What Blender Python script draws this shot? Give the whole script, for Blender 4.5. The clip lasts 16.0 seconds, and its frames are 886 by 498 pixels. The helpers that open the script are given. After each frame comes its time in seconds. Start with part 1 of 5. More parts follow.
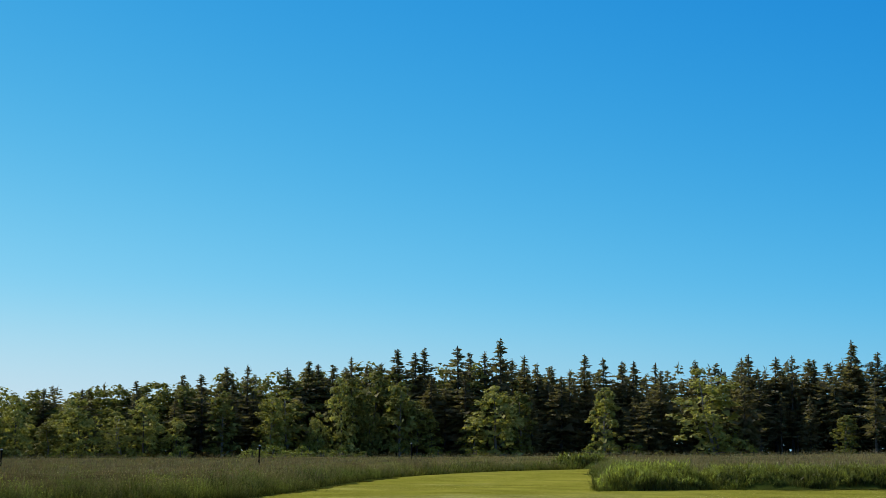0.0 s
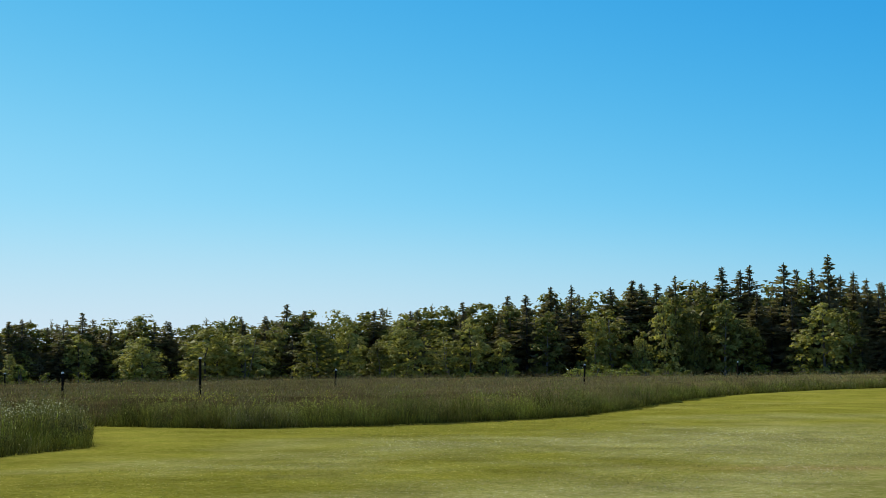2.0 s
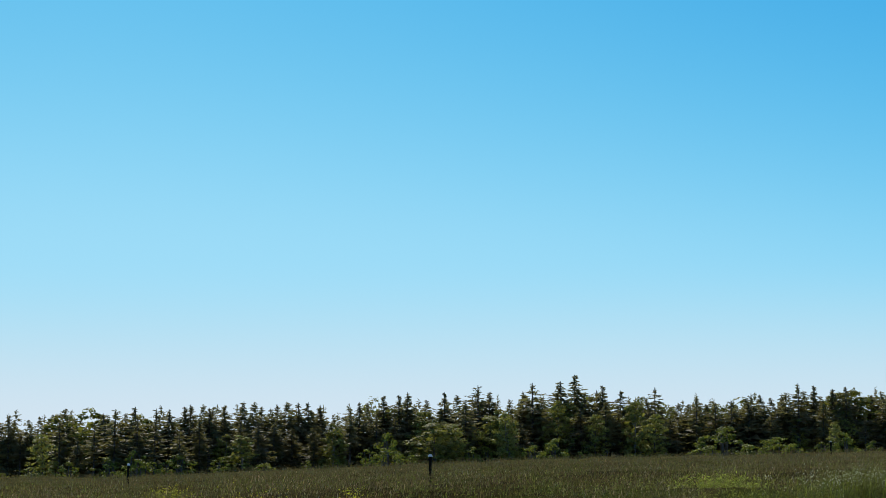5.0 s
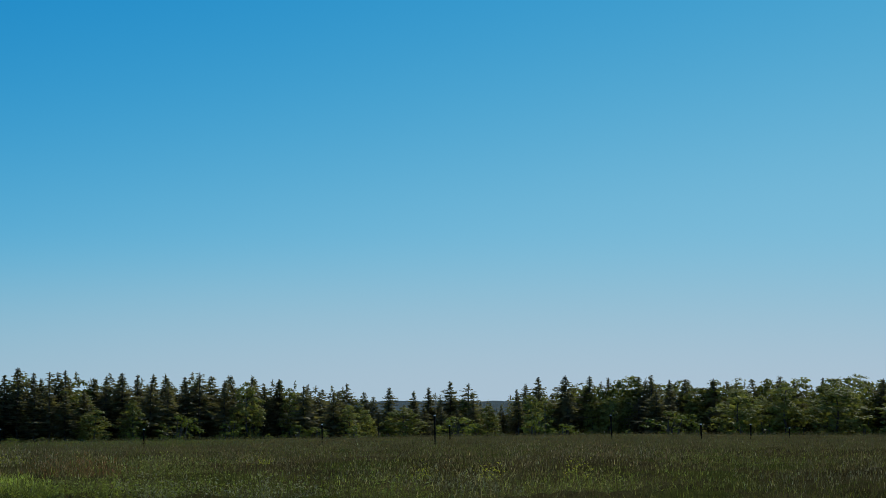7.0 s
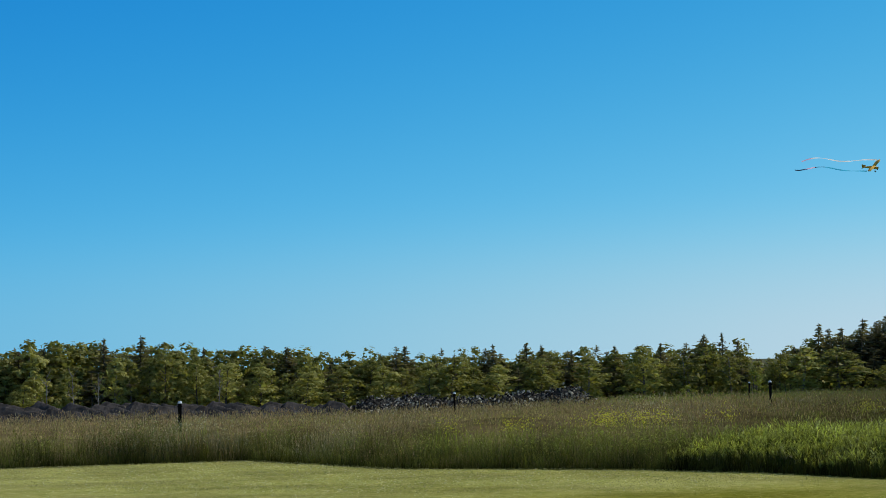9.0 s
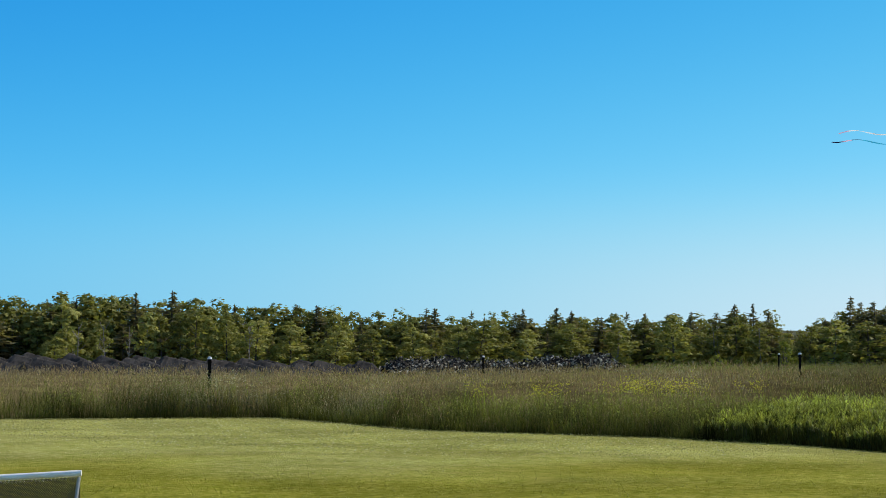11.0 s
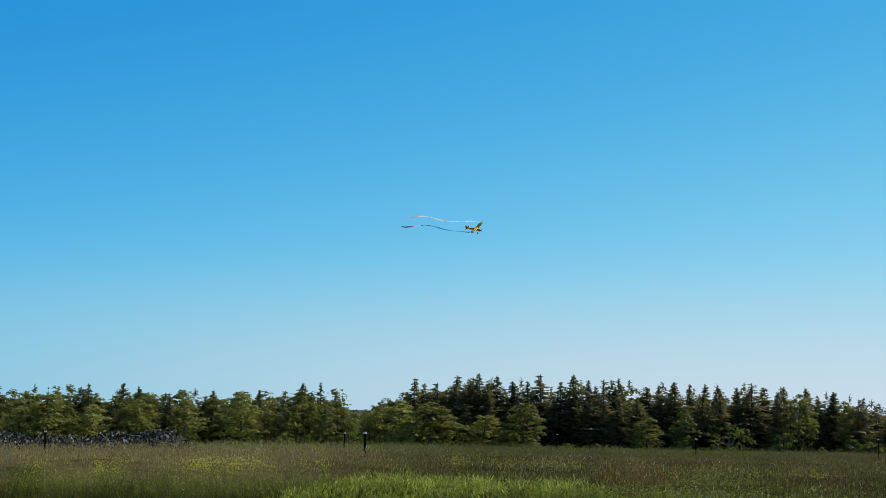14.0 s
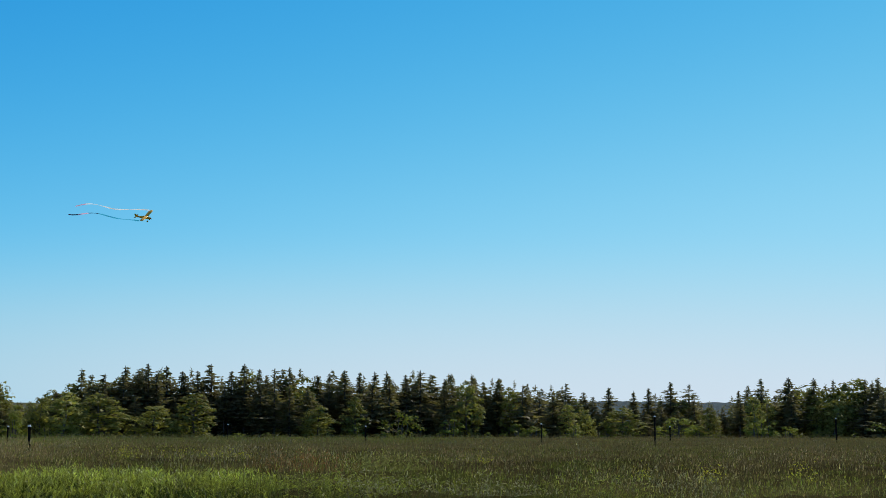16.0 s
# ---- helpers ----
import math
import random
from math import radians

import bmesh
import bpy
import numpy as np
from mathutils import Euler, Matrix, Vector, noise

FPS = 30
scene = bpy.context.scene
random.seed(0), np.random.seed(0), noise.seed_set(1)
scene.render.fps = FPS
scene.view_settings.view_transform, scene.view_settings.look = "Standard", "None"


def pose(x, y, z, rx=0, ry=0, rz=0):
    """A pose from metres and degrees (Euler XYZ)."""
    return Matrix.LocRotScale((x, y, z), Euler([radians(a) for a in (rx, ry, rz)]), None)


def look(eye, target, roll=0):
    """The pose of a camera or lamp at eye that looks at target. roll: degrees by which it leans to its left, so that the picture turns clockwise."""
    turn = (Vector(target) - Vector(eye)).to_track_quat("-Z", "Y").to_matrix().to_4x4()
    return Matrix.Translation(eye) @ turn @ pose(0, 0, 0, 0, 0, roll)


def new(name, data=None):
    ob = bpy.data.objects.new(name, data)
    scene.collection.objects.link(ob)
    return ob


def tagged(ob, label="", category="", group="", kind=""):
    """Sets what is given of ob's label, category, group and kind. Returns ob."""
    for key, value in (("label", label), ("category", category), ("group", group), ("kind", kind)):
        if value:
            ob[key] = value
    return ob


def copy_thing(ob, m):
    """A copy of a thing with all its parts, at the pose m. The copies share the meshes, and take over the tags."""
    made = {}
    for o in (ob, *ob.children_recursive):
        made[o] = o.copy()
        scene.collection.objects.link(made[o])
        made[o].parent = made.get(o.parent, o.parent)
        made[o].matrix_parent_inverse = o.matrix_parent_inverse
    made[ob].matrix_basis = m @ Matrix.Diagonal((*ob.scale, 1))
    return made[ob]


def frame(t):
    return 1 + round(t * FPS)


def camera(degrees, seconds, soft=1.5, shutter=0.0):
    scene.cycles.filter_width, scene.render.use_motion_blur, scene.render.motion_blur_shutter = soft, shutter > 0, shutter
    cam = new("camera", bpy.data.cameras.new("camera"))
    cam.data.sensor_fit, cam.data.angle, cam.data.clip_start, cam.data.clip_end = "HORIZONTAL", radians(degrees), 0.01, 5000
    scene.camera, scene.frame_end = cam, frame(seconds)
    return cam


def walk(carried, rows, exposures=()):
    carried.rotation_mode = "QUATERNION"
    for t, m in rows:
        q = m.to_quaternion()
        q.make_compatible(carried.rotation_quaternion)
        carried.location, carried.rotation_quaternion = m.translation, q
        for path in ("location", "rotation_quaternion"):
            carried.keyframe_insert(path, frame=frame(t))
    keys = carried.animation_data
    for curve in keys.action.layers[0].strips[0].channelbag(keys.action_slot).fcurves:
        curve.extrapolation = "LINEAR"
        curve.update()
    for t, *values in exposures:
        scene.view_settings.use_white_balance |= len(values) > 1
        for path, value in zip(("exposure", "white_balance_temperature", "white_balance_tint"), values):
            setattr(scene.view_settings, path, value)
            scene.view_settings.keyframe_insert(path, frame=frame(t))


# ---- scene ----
# ---------------------------------------------------------------- camera
EYE = (0.0, 0.0, 1.7)
cam = camera(28.7, 16.0, soft=0.6)


def aim(t, heading, rise, lean):
    """A row of the path: the camera stands still and turns. heading: degrees clockwise from +y."""
    h, p = radians(heading), radians(rise)
    way = Vector((math.sin(h) * math.cos(p), math.cos(h) * math.cos(p), math.sin(p)))
    return t, look(EYE, Vector(EYE) + way * 10, lean)


walk(cam, [aim(*r) for r in (
    (0, 0.00, 6.66, 0.27), (0.5, -1.42, 6.48, 0.11), (1, -3.34, 5.35, -0.12), (1.5, -6.01, 4.60, -0.14),
    (2, -10.64, 3.98, 0.00), (2.5, -15.33, 3.82, 0.04), (3, -19.35, 4.06, -0.22), (3.5, -23.07, 5.13, -0.29),
    (4, -27.84, 5.51, 0.06), (4.5, -32.54, 5.85, 0.23), (4.7, -34.33, 6.07, 0.08), (5.4, -42.6, 6.2, -0.2),
    (6.1, -56.5, 6.1, -1.0), (6.8, -75.33, 5.70, -1.41),
    (7, -81.41, 5.09, -0.30), (7.3, -89.45, 4.12, 0.23), (7.5, -93.59, 3.92, -0.83), (8, -102.75, 2.50, -1.39),
    (8.5, -109.27, 3.25, -1.48), (9, -112.57, 3.78, -1.35), (9.2, -113.99, 3.40, -1.22), (9.9, -116.0, 2.7, -0.7),
    (10.6, -115.2, 2.5, -0.1), (11.3, -112.29, 2.73, 0.26),
    (11.5, -111.51, 2.85, 0.28), (12, -109.22, 3.62, 0.51), (12.5, -106.95, 4.60, 0.71), (13, -104.51, 5.14, 1.07),
    (13.5, -102.06, 5.48, 1.15), (14, -99.58, 5.28, 1.22), (14.5, -97.15, 4.81, 1.08), (15, -94.09, 4.79, 0.47),
    (15.5, -91.02, 4.82, 0.39), (16, -88.69, 5.07, 0.40))],
    exposures=((0, -0.15, 6550, 10), (0.8, -0.15, 6500, 10), (1.5, -0.12, 6500, 10), (3.5, -0.09, 6500, 10), (4.7, -0.10, 6500, 10), (6.8, -0.66, 5950, 5),
               (7.2, -0.7, 5900, 5), (8, -0.87, 5850, 9), (8.5, -0.57, 6150, 10), (9.2, -0.2, 6500, 10), (11.3, 0.0, 6650, 10), (12, -0.02, 6900, 10), (13, 0.03, 6850, 10), (14, -0.24, 6450, 10), (16, -0.2, 6400, 10)))

# ---------------------------------------------------------------- light
SUN_HEADING, SUN_RISE = -52.0, 40.0
world = bpy.data.worlds.new("sky")
scene.world = world
world.use_nodes = True
wn = world.node_tree
sky = wn.nodes.new("ShaderNodeTexSky")
sky.sky_type = "NISHITA"
sky.sun_disc = False
sky.sun_elevation = radians(SUN_RISE)
sky.sun_rotation = radians(SUN_HEADING)
sky.air_density, sky.dust_density, sky.ozone_density = 1.0, 0.3, 2.0
# a clear maritime sky: the model's own brightness, with the deep blue to pale horizon of a dry sea-wind day
GLOW = 0.13
split, joined = wn.nodes.new("ShaderNodeSeparateColor"), wn.nodes.new("ShaderNodeCombineColor")
wn.links.new(sky.outputs[0], split.inputs[0])


def sums(kind, a, b, c=None):
    node = wn.nodes.new("ShaderNodeMath")
    node.operation = kind
    for socket, value in zip(node.inputs, (a, b, c)):
        if value is None:
            continue
        if hasattr(value, "is_linked"):
            wn.links.new(value, socket)
        else:
            socket.default_value = value
    return node.outputs[0]


# the lowest air is as bright as the sky just above it
upward, lifted = wn.nodes.new("ShaderNodeSeparateXYZ"), wn.nodes.new("ShaderNodeCombineXYZ")
wn.links.new(wn.nodes.new("ShaderNodeTexCoord").outputs["Generated"], upward.inputs[0])
for k, height in enumerate((upward.outputs[0], upward.outputs[1], sums("SMOOTH_MAX", upward.outputs[2], 0.05, 0.04))):
    wn.links.new(height, lifted.inputs[k])
wn.links.new(lifted.outputs[0], sky.inputs[0])
level = sums("MULTIPLY", sums("POWER", split.outputs[1], 1.15), 0.52 * GLOW)
level = sums("SMOOTH_MIN", level, 0.80, 0.30)
red = sums("MULTIPLY", sums("POWER", level, 3.1), 0.80)
blue = sums("MULTIPLY", sums("POWER", level, 0.29), 1.095)


def eased(source, low, high, start, end):
    node = wn.nodes.new("ShaderNodeMapRange")
    node.interpolation_type = "SMOOTHSTEP"
    for socket, value in zip(list(node.inputs)[1:5], (low, high, start, end)):
        socket.default_value = value
    wn.links.new(source, node.inputs[0])
    return node.outputs[0]


# the haze low over the land whitens the foot of the sky, most where the sky is bright
haze = sums("MULTIPLY", eased(upward.outputs[2], 0.0, 0.105, 0.92, 0.0), eased(level, 0.43, 0.86, 0.0, 1.0))
green = sums("ADD", level, sums("MULTIPLY", haze, sums("MULTIPLY_ADD", level, -0.54, 0.49)))


def hazy(channel, share):
    """The channel, drawn toward the haze's own tone."""
    return sums("ADD", channel, sums("MULTIPLY", sums("SUBTRACT", sums("MULTIPLY", green, share), channel), haze))


for k, channel in enumerate((hazy(red, 0.905), green, hazy(blue, 1.115))):
    wn.links.new(channel, joined.inputs[k])
# overhead the dry air thins to a paler, more even blue
low_sky = wn.nodes.new("ShaderNodeMapRange")
low_sky.interpolation_type = "SMOOTHSTEP"
low_sky.inputs[1].default_value, low_sky.inputs[2].default_value = 0.17, 0.28
wn.links.new(level, low_sky.inputs[0])
whole = wn.nodes.new("ShaderNodeMix")
whole.data_type = "RGBA"
wn.links.new(low_sky.outputs[0], whole.inputs[0])
whole.inputs[6].default_value = (0.14, 0.21, 0.36, 1)
wn.links.new(joined.outputs[0], whole.inputs[7])
wn.links.new(whole.outputs[2], wn.nodes["Background"].inputs[0])
wn.nodes["Background"].inputs[1].default_value = 1.0

sun = new("sun", bpy.data.lights.new("sun", "SUN"))
sun.data.energy, sun.data.angle, sun.data.color = 4.4, radians(0.5), (1.0, 0.93, 0.80)
h, p = radians(SUN_HEADING), radians(SUN_RISE)
sun.matrix_world = look(Vector((math.sin(h) * math.cos(p), math.cos(h) * math.cos(p), math.sin(p))) * 80, (0, 0, 0))

# ---------------------------------------------------------------- materials


def material(name):
    m = bpy.data.materials.new(name)
    m.use_nodes = True
    return m, m.node_tree.nodes, m.node_tree.links, m.node_tree.nodes["Principled BSDF"]


def noise_node(nodes, links, scale, detail=4, vector=None, rough=0.6):
    n = nodes.new("ShaderNodeTexNoise")
    n.inputs["Scale"].default_value, n.inputs["Detail"].default_value, n.inputs["Roughness"].default_value = scale, detail, rough
    if vector:
        links.new(vector, n.inputs["Vector"])
    return n


def ramp(nodes, links, source, stops):
    r = nodes.new("ShaderNodeValToRGB")
    while len(r.color_ramp.elements) < len(stops):
        r.color_ramp.elements.new(0.5)
    for e, (at, col) in zip(r.color_ramp.elements, stops):
        e.position, e.color = at, (*col, 1)
    links.new(source, r.inputs[0])
    return r


def mix_colour(nodes, links, kind, fac, a, b):
    m = nodes.new("ShaderNodeMix")
    m.data_type, m.blend_type = "RGBA", kind
    for socket, value in ((m.inputs[0], fac), (m.inputs[6], a), (m.inputs[7], b)):
        if hasattr(value, "is_linked"):
            links.new(value, socket)
        else:
            socket.default_value = value if isinstance(value, float) else (*value, 1)
    return m.outputs[2]


def bump(nodes, links, source, strength, distance, bsdf):
    b = nodes.new("ShaderNodeBump")
    b.inputs["Strength"].default_value, b.inputs["Distance"].default_value = strength, distance
    links.new(source, b.inputs["Height"])
    links.new(b.outputs[0], bsdf.inputs["Normal"])


def plain(name, colour, rough=0.6, metal=0.0, scale=20.0, spread=0.25, gloss=0.5):
    """A painted or raw surface with grain and slight wear."""
    m, n, l, b = material(name)
    co = n.new("ShaderNodeTexCoord").outputs["Object"]
    a = noise_node(n, l, scale, 6, co)
    low = [c * (1 - spread) for c in colour]
    high = [min(1, c * (1 + spread)) for c in colour]
    l.new(ramp(n, l, a.outputs[0], ((0.3, low), (0.7, high))).outputs[0], b.inputs["Base Color"])
    b.inputs["Roughness"].default_value, b.inputs["Metallic"].default_value = rough, metal
    b.inputs["Specular IOR Level"].default_value = gloss
    bump(n, l, a.outputs[0], 0.2, 0.01, b)
    return m


def foliage(name, stops, glow=0.3, rough=0.6, scale=0.6, gloss=0.3):
    """Leaves: tone from tree to tree and from clump to clump, some yellower light coming through."""
    m, n, l, b = material(name)
    info = n.new("ShaderNodeObjectInfo")
    island = n.new("ShaderNodeNewGeometry")
    co = n.new("ShaderNodeTexCoord").outputs["Object"]
    patch = noise_node(n, l, scale, 3, co)
    mixed = n.new("ShaderNodeMath")
    mixed.operation = "MULTIPLY_ADD"
    l.new(island.outputs["Random Per Island"], mixed.inputs[0])
    mixed.inputs[1].default_value = 0.45
    l.new(patch.outputs[0], mixed.inputs[2])
    shift = n.new("ShaderNodeMath")
    shift.operation = "MULTIPLY_ADD"
    l.new(info.outputs["Random"], shift.inputs[0])
    shift.inputs[1].default_value = 0.5
    l.new(mixed.outputs[0], shift.inputs[2])
    scaled = n.new("ShaderNodeMath")
    scaled.operation = "MULTIPLY_ADD"
    l.new(shift.outputs[0], scaled.inputs[0])
    scaled.inputs[1].default_value, scaled.inputs[2].default_value = 0.8, -0.25
    col = ramp(n, l, scaled.outputs[0], stops).outputs[0]
    l.new(col, b.inputs["Base Color"])
    b.inputs["Roughness"].default_value = rough
    b.inputs["Specular IOR Level"].default_value = gloss
    t = n.new("ShaderNodeBsdfTranslucent")
    l.new(mix_colour(n, l, "MULTIPLY", 1.0, col, (1.08, 1.12, 0.56)), t.inputs[0])
    mx = n.new("ShaderNodeMixShader")
    mx.inputs[0].default_value = glow
    l.new(b.outputs[0], mx.inputs[1])
    l.new(t.outputs[0], mx.inputs[2])
    l.new(mx.outputs[0], n["Material Output"].inputs[0])
    return m


def tinted(name, glow=0.3, rough=0.65, least=0.6, most=1.35, gloss=0.15, warm=(1.1, 1.06, 0.6)):
    """Blades take the tint along the stem; tall plants have root shade painted in."""
    m, n, l, b = material(name)
    at = n.new("ShaderNodeAttribute")
    at.attribute_name = "tint"
    island = n.new("ShaderNodeNewGeometry")
    tone = ramp(n, l, island.outputs["Random Per Island"], ((0.0, (least, least, least)), (1.0, (most, most, most * 0.96))))
    col = mix_colour(n, l, "MULTIPLY", 1.0, at.outputs["Color"], tone.outputs[0])
    l.new(col, b.inputs["Base Color"])
    b.inputs["Roughness"].default_value = rough
    b.inputs["Specular IOR Level"].default_value = gloss
    t = n.new("ShaderNodeBsdfTranslucent")
    l.new(mix_colour(n, l, "MULTIPLY", 1.0, col, warm), t.inputs[0])
    mx = n.new("ShaderNodeMixShader")
    mx.inputs[0].default_value = glow
    l.new(b.outputs[0], mx.inputs[1])
    l.new(t.outputs[0], mx.inputs[2])
    l.new(mx.outputs[0], n["Material Output"].inputs[0])
    return m


def lawn_material():
    m, n, l, b = material("mown_grass")
    co = n.new("ShaderNodeTexCoord").outputs["Object"]
    fine = noise_node(n, l, 7.0, 8, co, 0.8)
    mid = noise_node(n, l, 2.2, 6, co, 0.75)
    broad = noise_node(n, l, 0.09, 4, co)
    a = ramp(n, l, fine.outputs[0], ((0.38, (0.15, 0.165, 0.03)), (0.5, (0.215, 0.228, 0.05)), (0.62, (0.30, 0.30, 0.10))))
    dry = ramp(n, l, broad.outputs[0], ((0.45, (0, 0, 0)), (0.68, (1, 1, 1))))
    half = n.new("ShaderNodeMath")
    half.operation = "MULTIPLY"
    half.inputs[1].default_value = 0.6
    l.new(dry.outputs[0], half.inputs[0])
    c0 = mix_colour(n, l, "MIX", half.outputs[0], a.outputs[0], (0.30, 0.305, 0.085))
    at = n.new("ShaderNodeAttribute")
    at.attribute_name = "tint"
    c1 = mix_colour(n, l, "MULTIPLY", 1.0, c0, at.outputs["Color"])
    tone = ramp(n, l, mid.outputs[0], ((0.36, (0.84, 0.9, 0.75)), (0.5, (0.99, 0.99, 0.98)), (0.64, (1.15, 1.1, 1.25))))
    l.new(mix_colour(n, l, "MULTIPLY", 1.0, c1, tone.outputs[0]), b.inputs["Base Color"])
    b.inputs["Roughness"].default_value = 0.85
    b.inputs["Specular IOR Level"].default_value = 0.0
    bump(n, l, fine.outputs[0], 0.9, 0.05, b)
    return m


def soil_material(name, lo, hi, scale, depth):
    m, n, l, b = material(name)
    co = n.new("ShaderNodeTexCoord").outputs["Object"]
    fine = noise_node(n, l, scale, 8, co, 0.7)
    broad = noise_node(n, l, scale * 0.06, 4, co)
    a = ramp(n, l, fine.outputs[0], ((0.3, lo), (0.7, hi)))
    tone = ramp(n, l, broad.outputs[0], ((0.3, (0.75, 0.75, 0.75)), (0.7, (1.2, 1.2, 1.2))))
    l.new(mix_colour(n, l, "MULTIPLY", 1.0, a.outputs[0], tone.outputs[0]), b.inputs["Base Color"])
    b.inputs["Roughness"].default_value = 0.95
    b.inputs["Specular IOR Level"].default_value = 0.15
    bump(n, l, fine.outputs[0], 0.8, depth, b)
    return m


def thatch_material():
    m, n, l, b = material("thatch")
    at = n.new("ShaderNodeAttribute")
    at.attribute_name = "tint"
    co = n.new("ShaderNodeTexCoord").outputs["Object"]
    flat = n.new("ShaderNodeMapping")
    flat.inputs["Scale"].default_value = (1, 1, 0.12)
    l.new(co, flat.inputs[0])
    fine = noise_node(n, l, 11, 8, flat.outputs[0], 0.8)
    tone = ramp(n, l, fine.outputs[0], ((0.3, (0.6, 0.62, 0.58)), (0.5, (0.95, 0.95, 0.93)), (0.7, (1.4, 1.36, 1.3))))
    l.new(mix_colour(n, l, "MULTIPLY", 1.0, at.outputs["Color"], tone.outputs[0]), b.inputs["Base Color"])
    b.inputs["Roughness"].default_value = 0.9
    b.inputs["Specular IOR Level"].default_value = 0.0
    bump(n, l, fine.outputs[0], 1.0, 0.12, b)
    return m


THATCH = thatch_material()
LAWN = lawn_material()
FIELD = soil_material("field_thatch", (0.035, 0.04, 0.012), (0.09, 0.085, 0.03), 3.0, 0.1)
SOIL = soil_material("dark_soil", (0.008, 0.007, 0.006), (0.095, 0.083, 0.075), 1.3, 0.05)
# the ridge's base colour holds the blue of distance haze
RIDGE = soil_material("hazed_woods", (0.020, 0.038, 0.046), (0.034, 0.056, 0.062), 0.05, 2.0)
NEEDLES = foliage("spruce_needles", ((0.2, (0.135, 0.118, 0.066)), (0.55, (0.19, 0.167, 0.09)), (0.9, (0.255, 0.222, 0.115))), 0.46)
LEAVES = foliage("broad_leaves", ((0.15, (0.118, 0.12, 0.036)), (0.55, (0.276, 0.272, 0.08)), (0.95, (0.515, 0.49, 0.17))), 0.42, 0.6, 0.6, 0.1)
SCRUB = foliage("scrub_leaves", ((0.15, (0.13, 0.155, 0.03)), (0.55, (0.23, 0.26, 0.055)), (0.95, (0.36, 0.38, 0.09))), 0.42, 0.6, 0.6, 0.1)
BARK = plain("bark", (0.10, 0.085, 0.07), 0.9, 0, 6, 0.4)
PALE_BARK = plain("pale_bark", (0.22, 0.20, 0.175), 0.85, 0, 6, 0.4)
MEADOW = tinted("meadow_blades", 0.22, 0.85, 0.78, 1.22, 0.04)
TURF = tinted("turf_blade", 0.55, 0.8, 0.85, 1.3, 0.0, (1.0, 1.0, 1.0))
WEED = tinted("weed_leaves", 0.3, 0.6, 0.5, 1.5, 0.1)
REED = tinted("reed_blades", 0.34, 0.42, 0.4, 1.7, 0.35, (1.06, 1.07, 0.55))
POST_WOOD = plain("dark_post_wood", (0.012, 0.010, 0.008), 1.0, 0, 15, 0.35, 0.05)
CAP_WHITE = plain("white_cap", (0.78, 0.78, 0.76), 0.45, 0, 20, 0.08)

# ---------------------------------------------------------------- the lie of the land
FALL = ((-180, .6), (-150, 1.1), (-127, 1.35), (-115, 1.38), (-107, 1.15), (-100, 1.0), (-88, .93), (-75, .83), (-62, .9), (-48, 1.0),
        (-41, .7), (-34, .4), (-23, .15), (-15, 0), (4, -.17), (15, -.3), (40, -.4), (90, -.2), (140, .2), (180, .6))
WOOD_EDGE = ((-180, 150), (-128, 200), (-100, 222), (-80, 250), (-62, 230), (-48, 182), (-40, 190), (-30, 200), (-15, 202), (0, 215),
             (15, 215), (40, 190), (90, 150), (180, 150))


def between(table, at):
    return np.interp(at, [k[0] for k in table], [k[1] for k in table])


def ground_at(heading, r):
    """Height of the ground, r metres from the camera: a knoll that falls away to the west."""
    q = np.clip(np.asarray(r, float) - 10, 0, None)
    q = q * q / (q + 8)
    q = np.where(q > 240, 240 + 60 * np.tanh((q - 240) / 60), q)
    return -np.tan(np.radians(between(FALL, heading))) * q


def ground_xy(x, y):
    return ground_at(np.degrees(np.arctan2(x, y)), np.hypot(x, y))


def spot(heading, r):
    h = np.radians(heading)
    return np.sin(h) * r, np.cos(h) * r


LAWN_EDGE = ((14.1, 72.6), (8.6, 69.9), (5.1, 66.8), (5.0, 133), (2.2, 125.6), (-2.4, 96), (-6.1, 61.8), (-7.6, 58.3), (-13.1, 52.7),
             (-17.3, 50.8), (-22.2, 55), (-22.3, 39.1), (-24.7, 36.2), (-27.1, 33.5), (-45, 22), (-66, 19), (-89.8, 23.8), (-97, 26.4),
             (-102.2, 29.9), (-106.4, 32.5), (-113.8, 36.7), (-119, 46), (-126.6, 45.5), (-160, 45), (160, 45), (100, 60), (50, 75), (25, 76))
LAWN_POLY = np.array([spot(a, r) for a, r in LAWN_EDGE])


def on_lawn(x, y):
    inside = np.zeros(np.shape(x), bool)
    n = len(LAWN_POLY)
    for i in range(n):
        (x1, y1), (x2, y2) = LAWN_POLY[i], LAWN_POLY[(i + 1) % n]
        if y1 != y2:
            cross = ((y1 > y) != (y2 > y)) & (x < (x2 - x1) * (y - y1) / (y2 - y1) + x1)
            inside ^= cross
    return inside


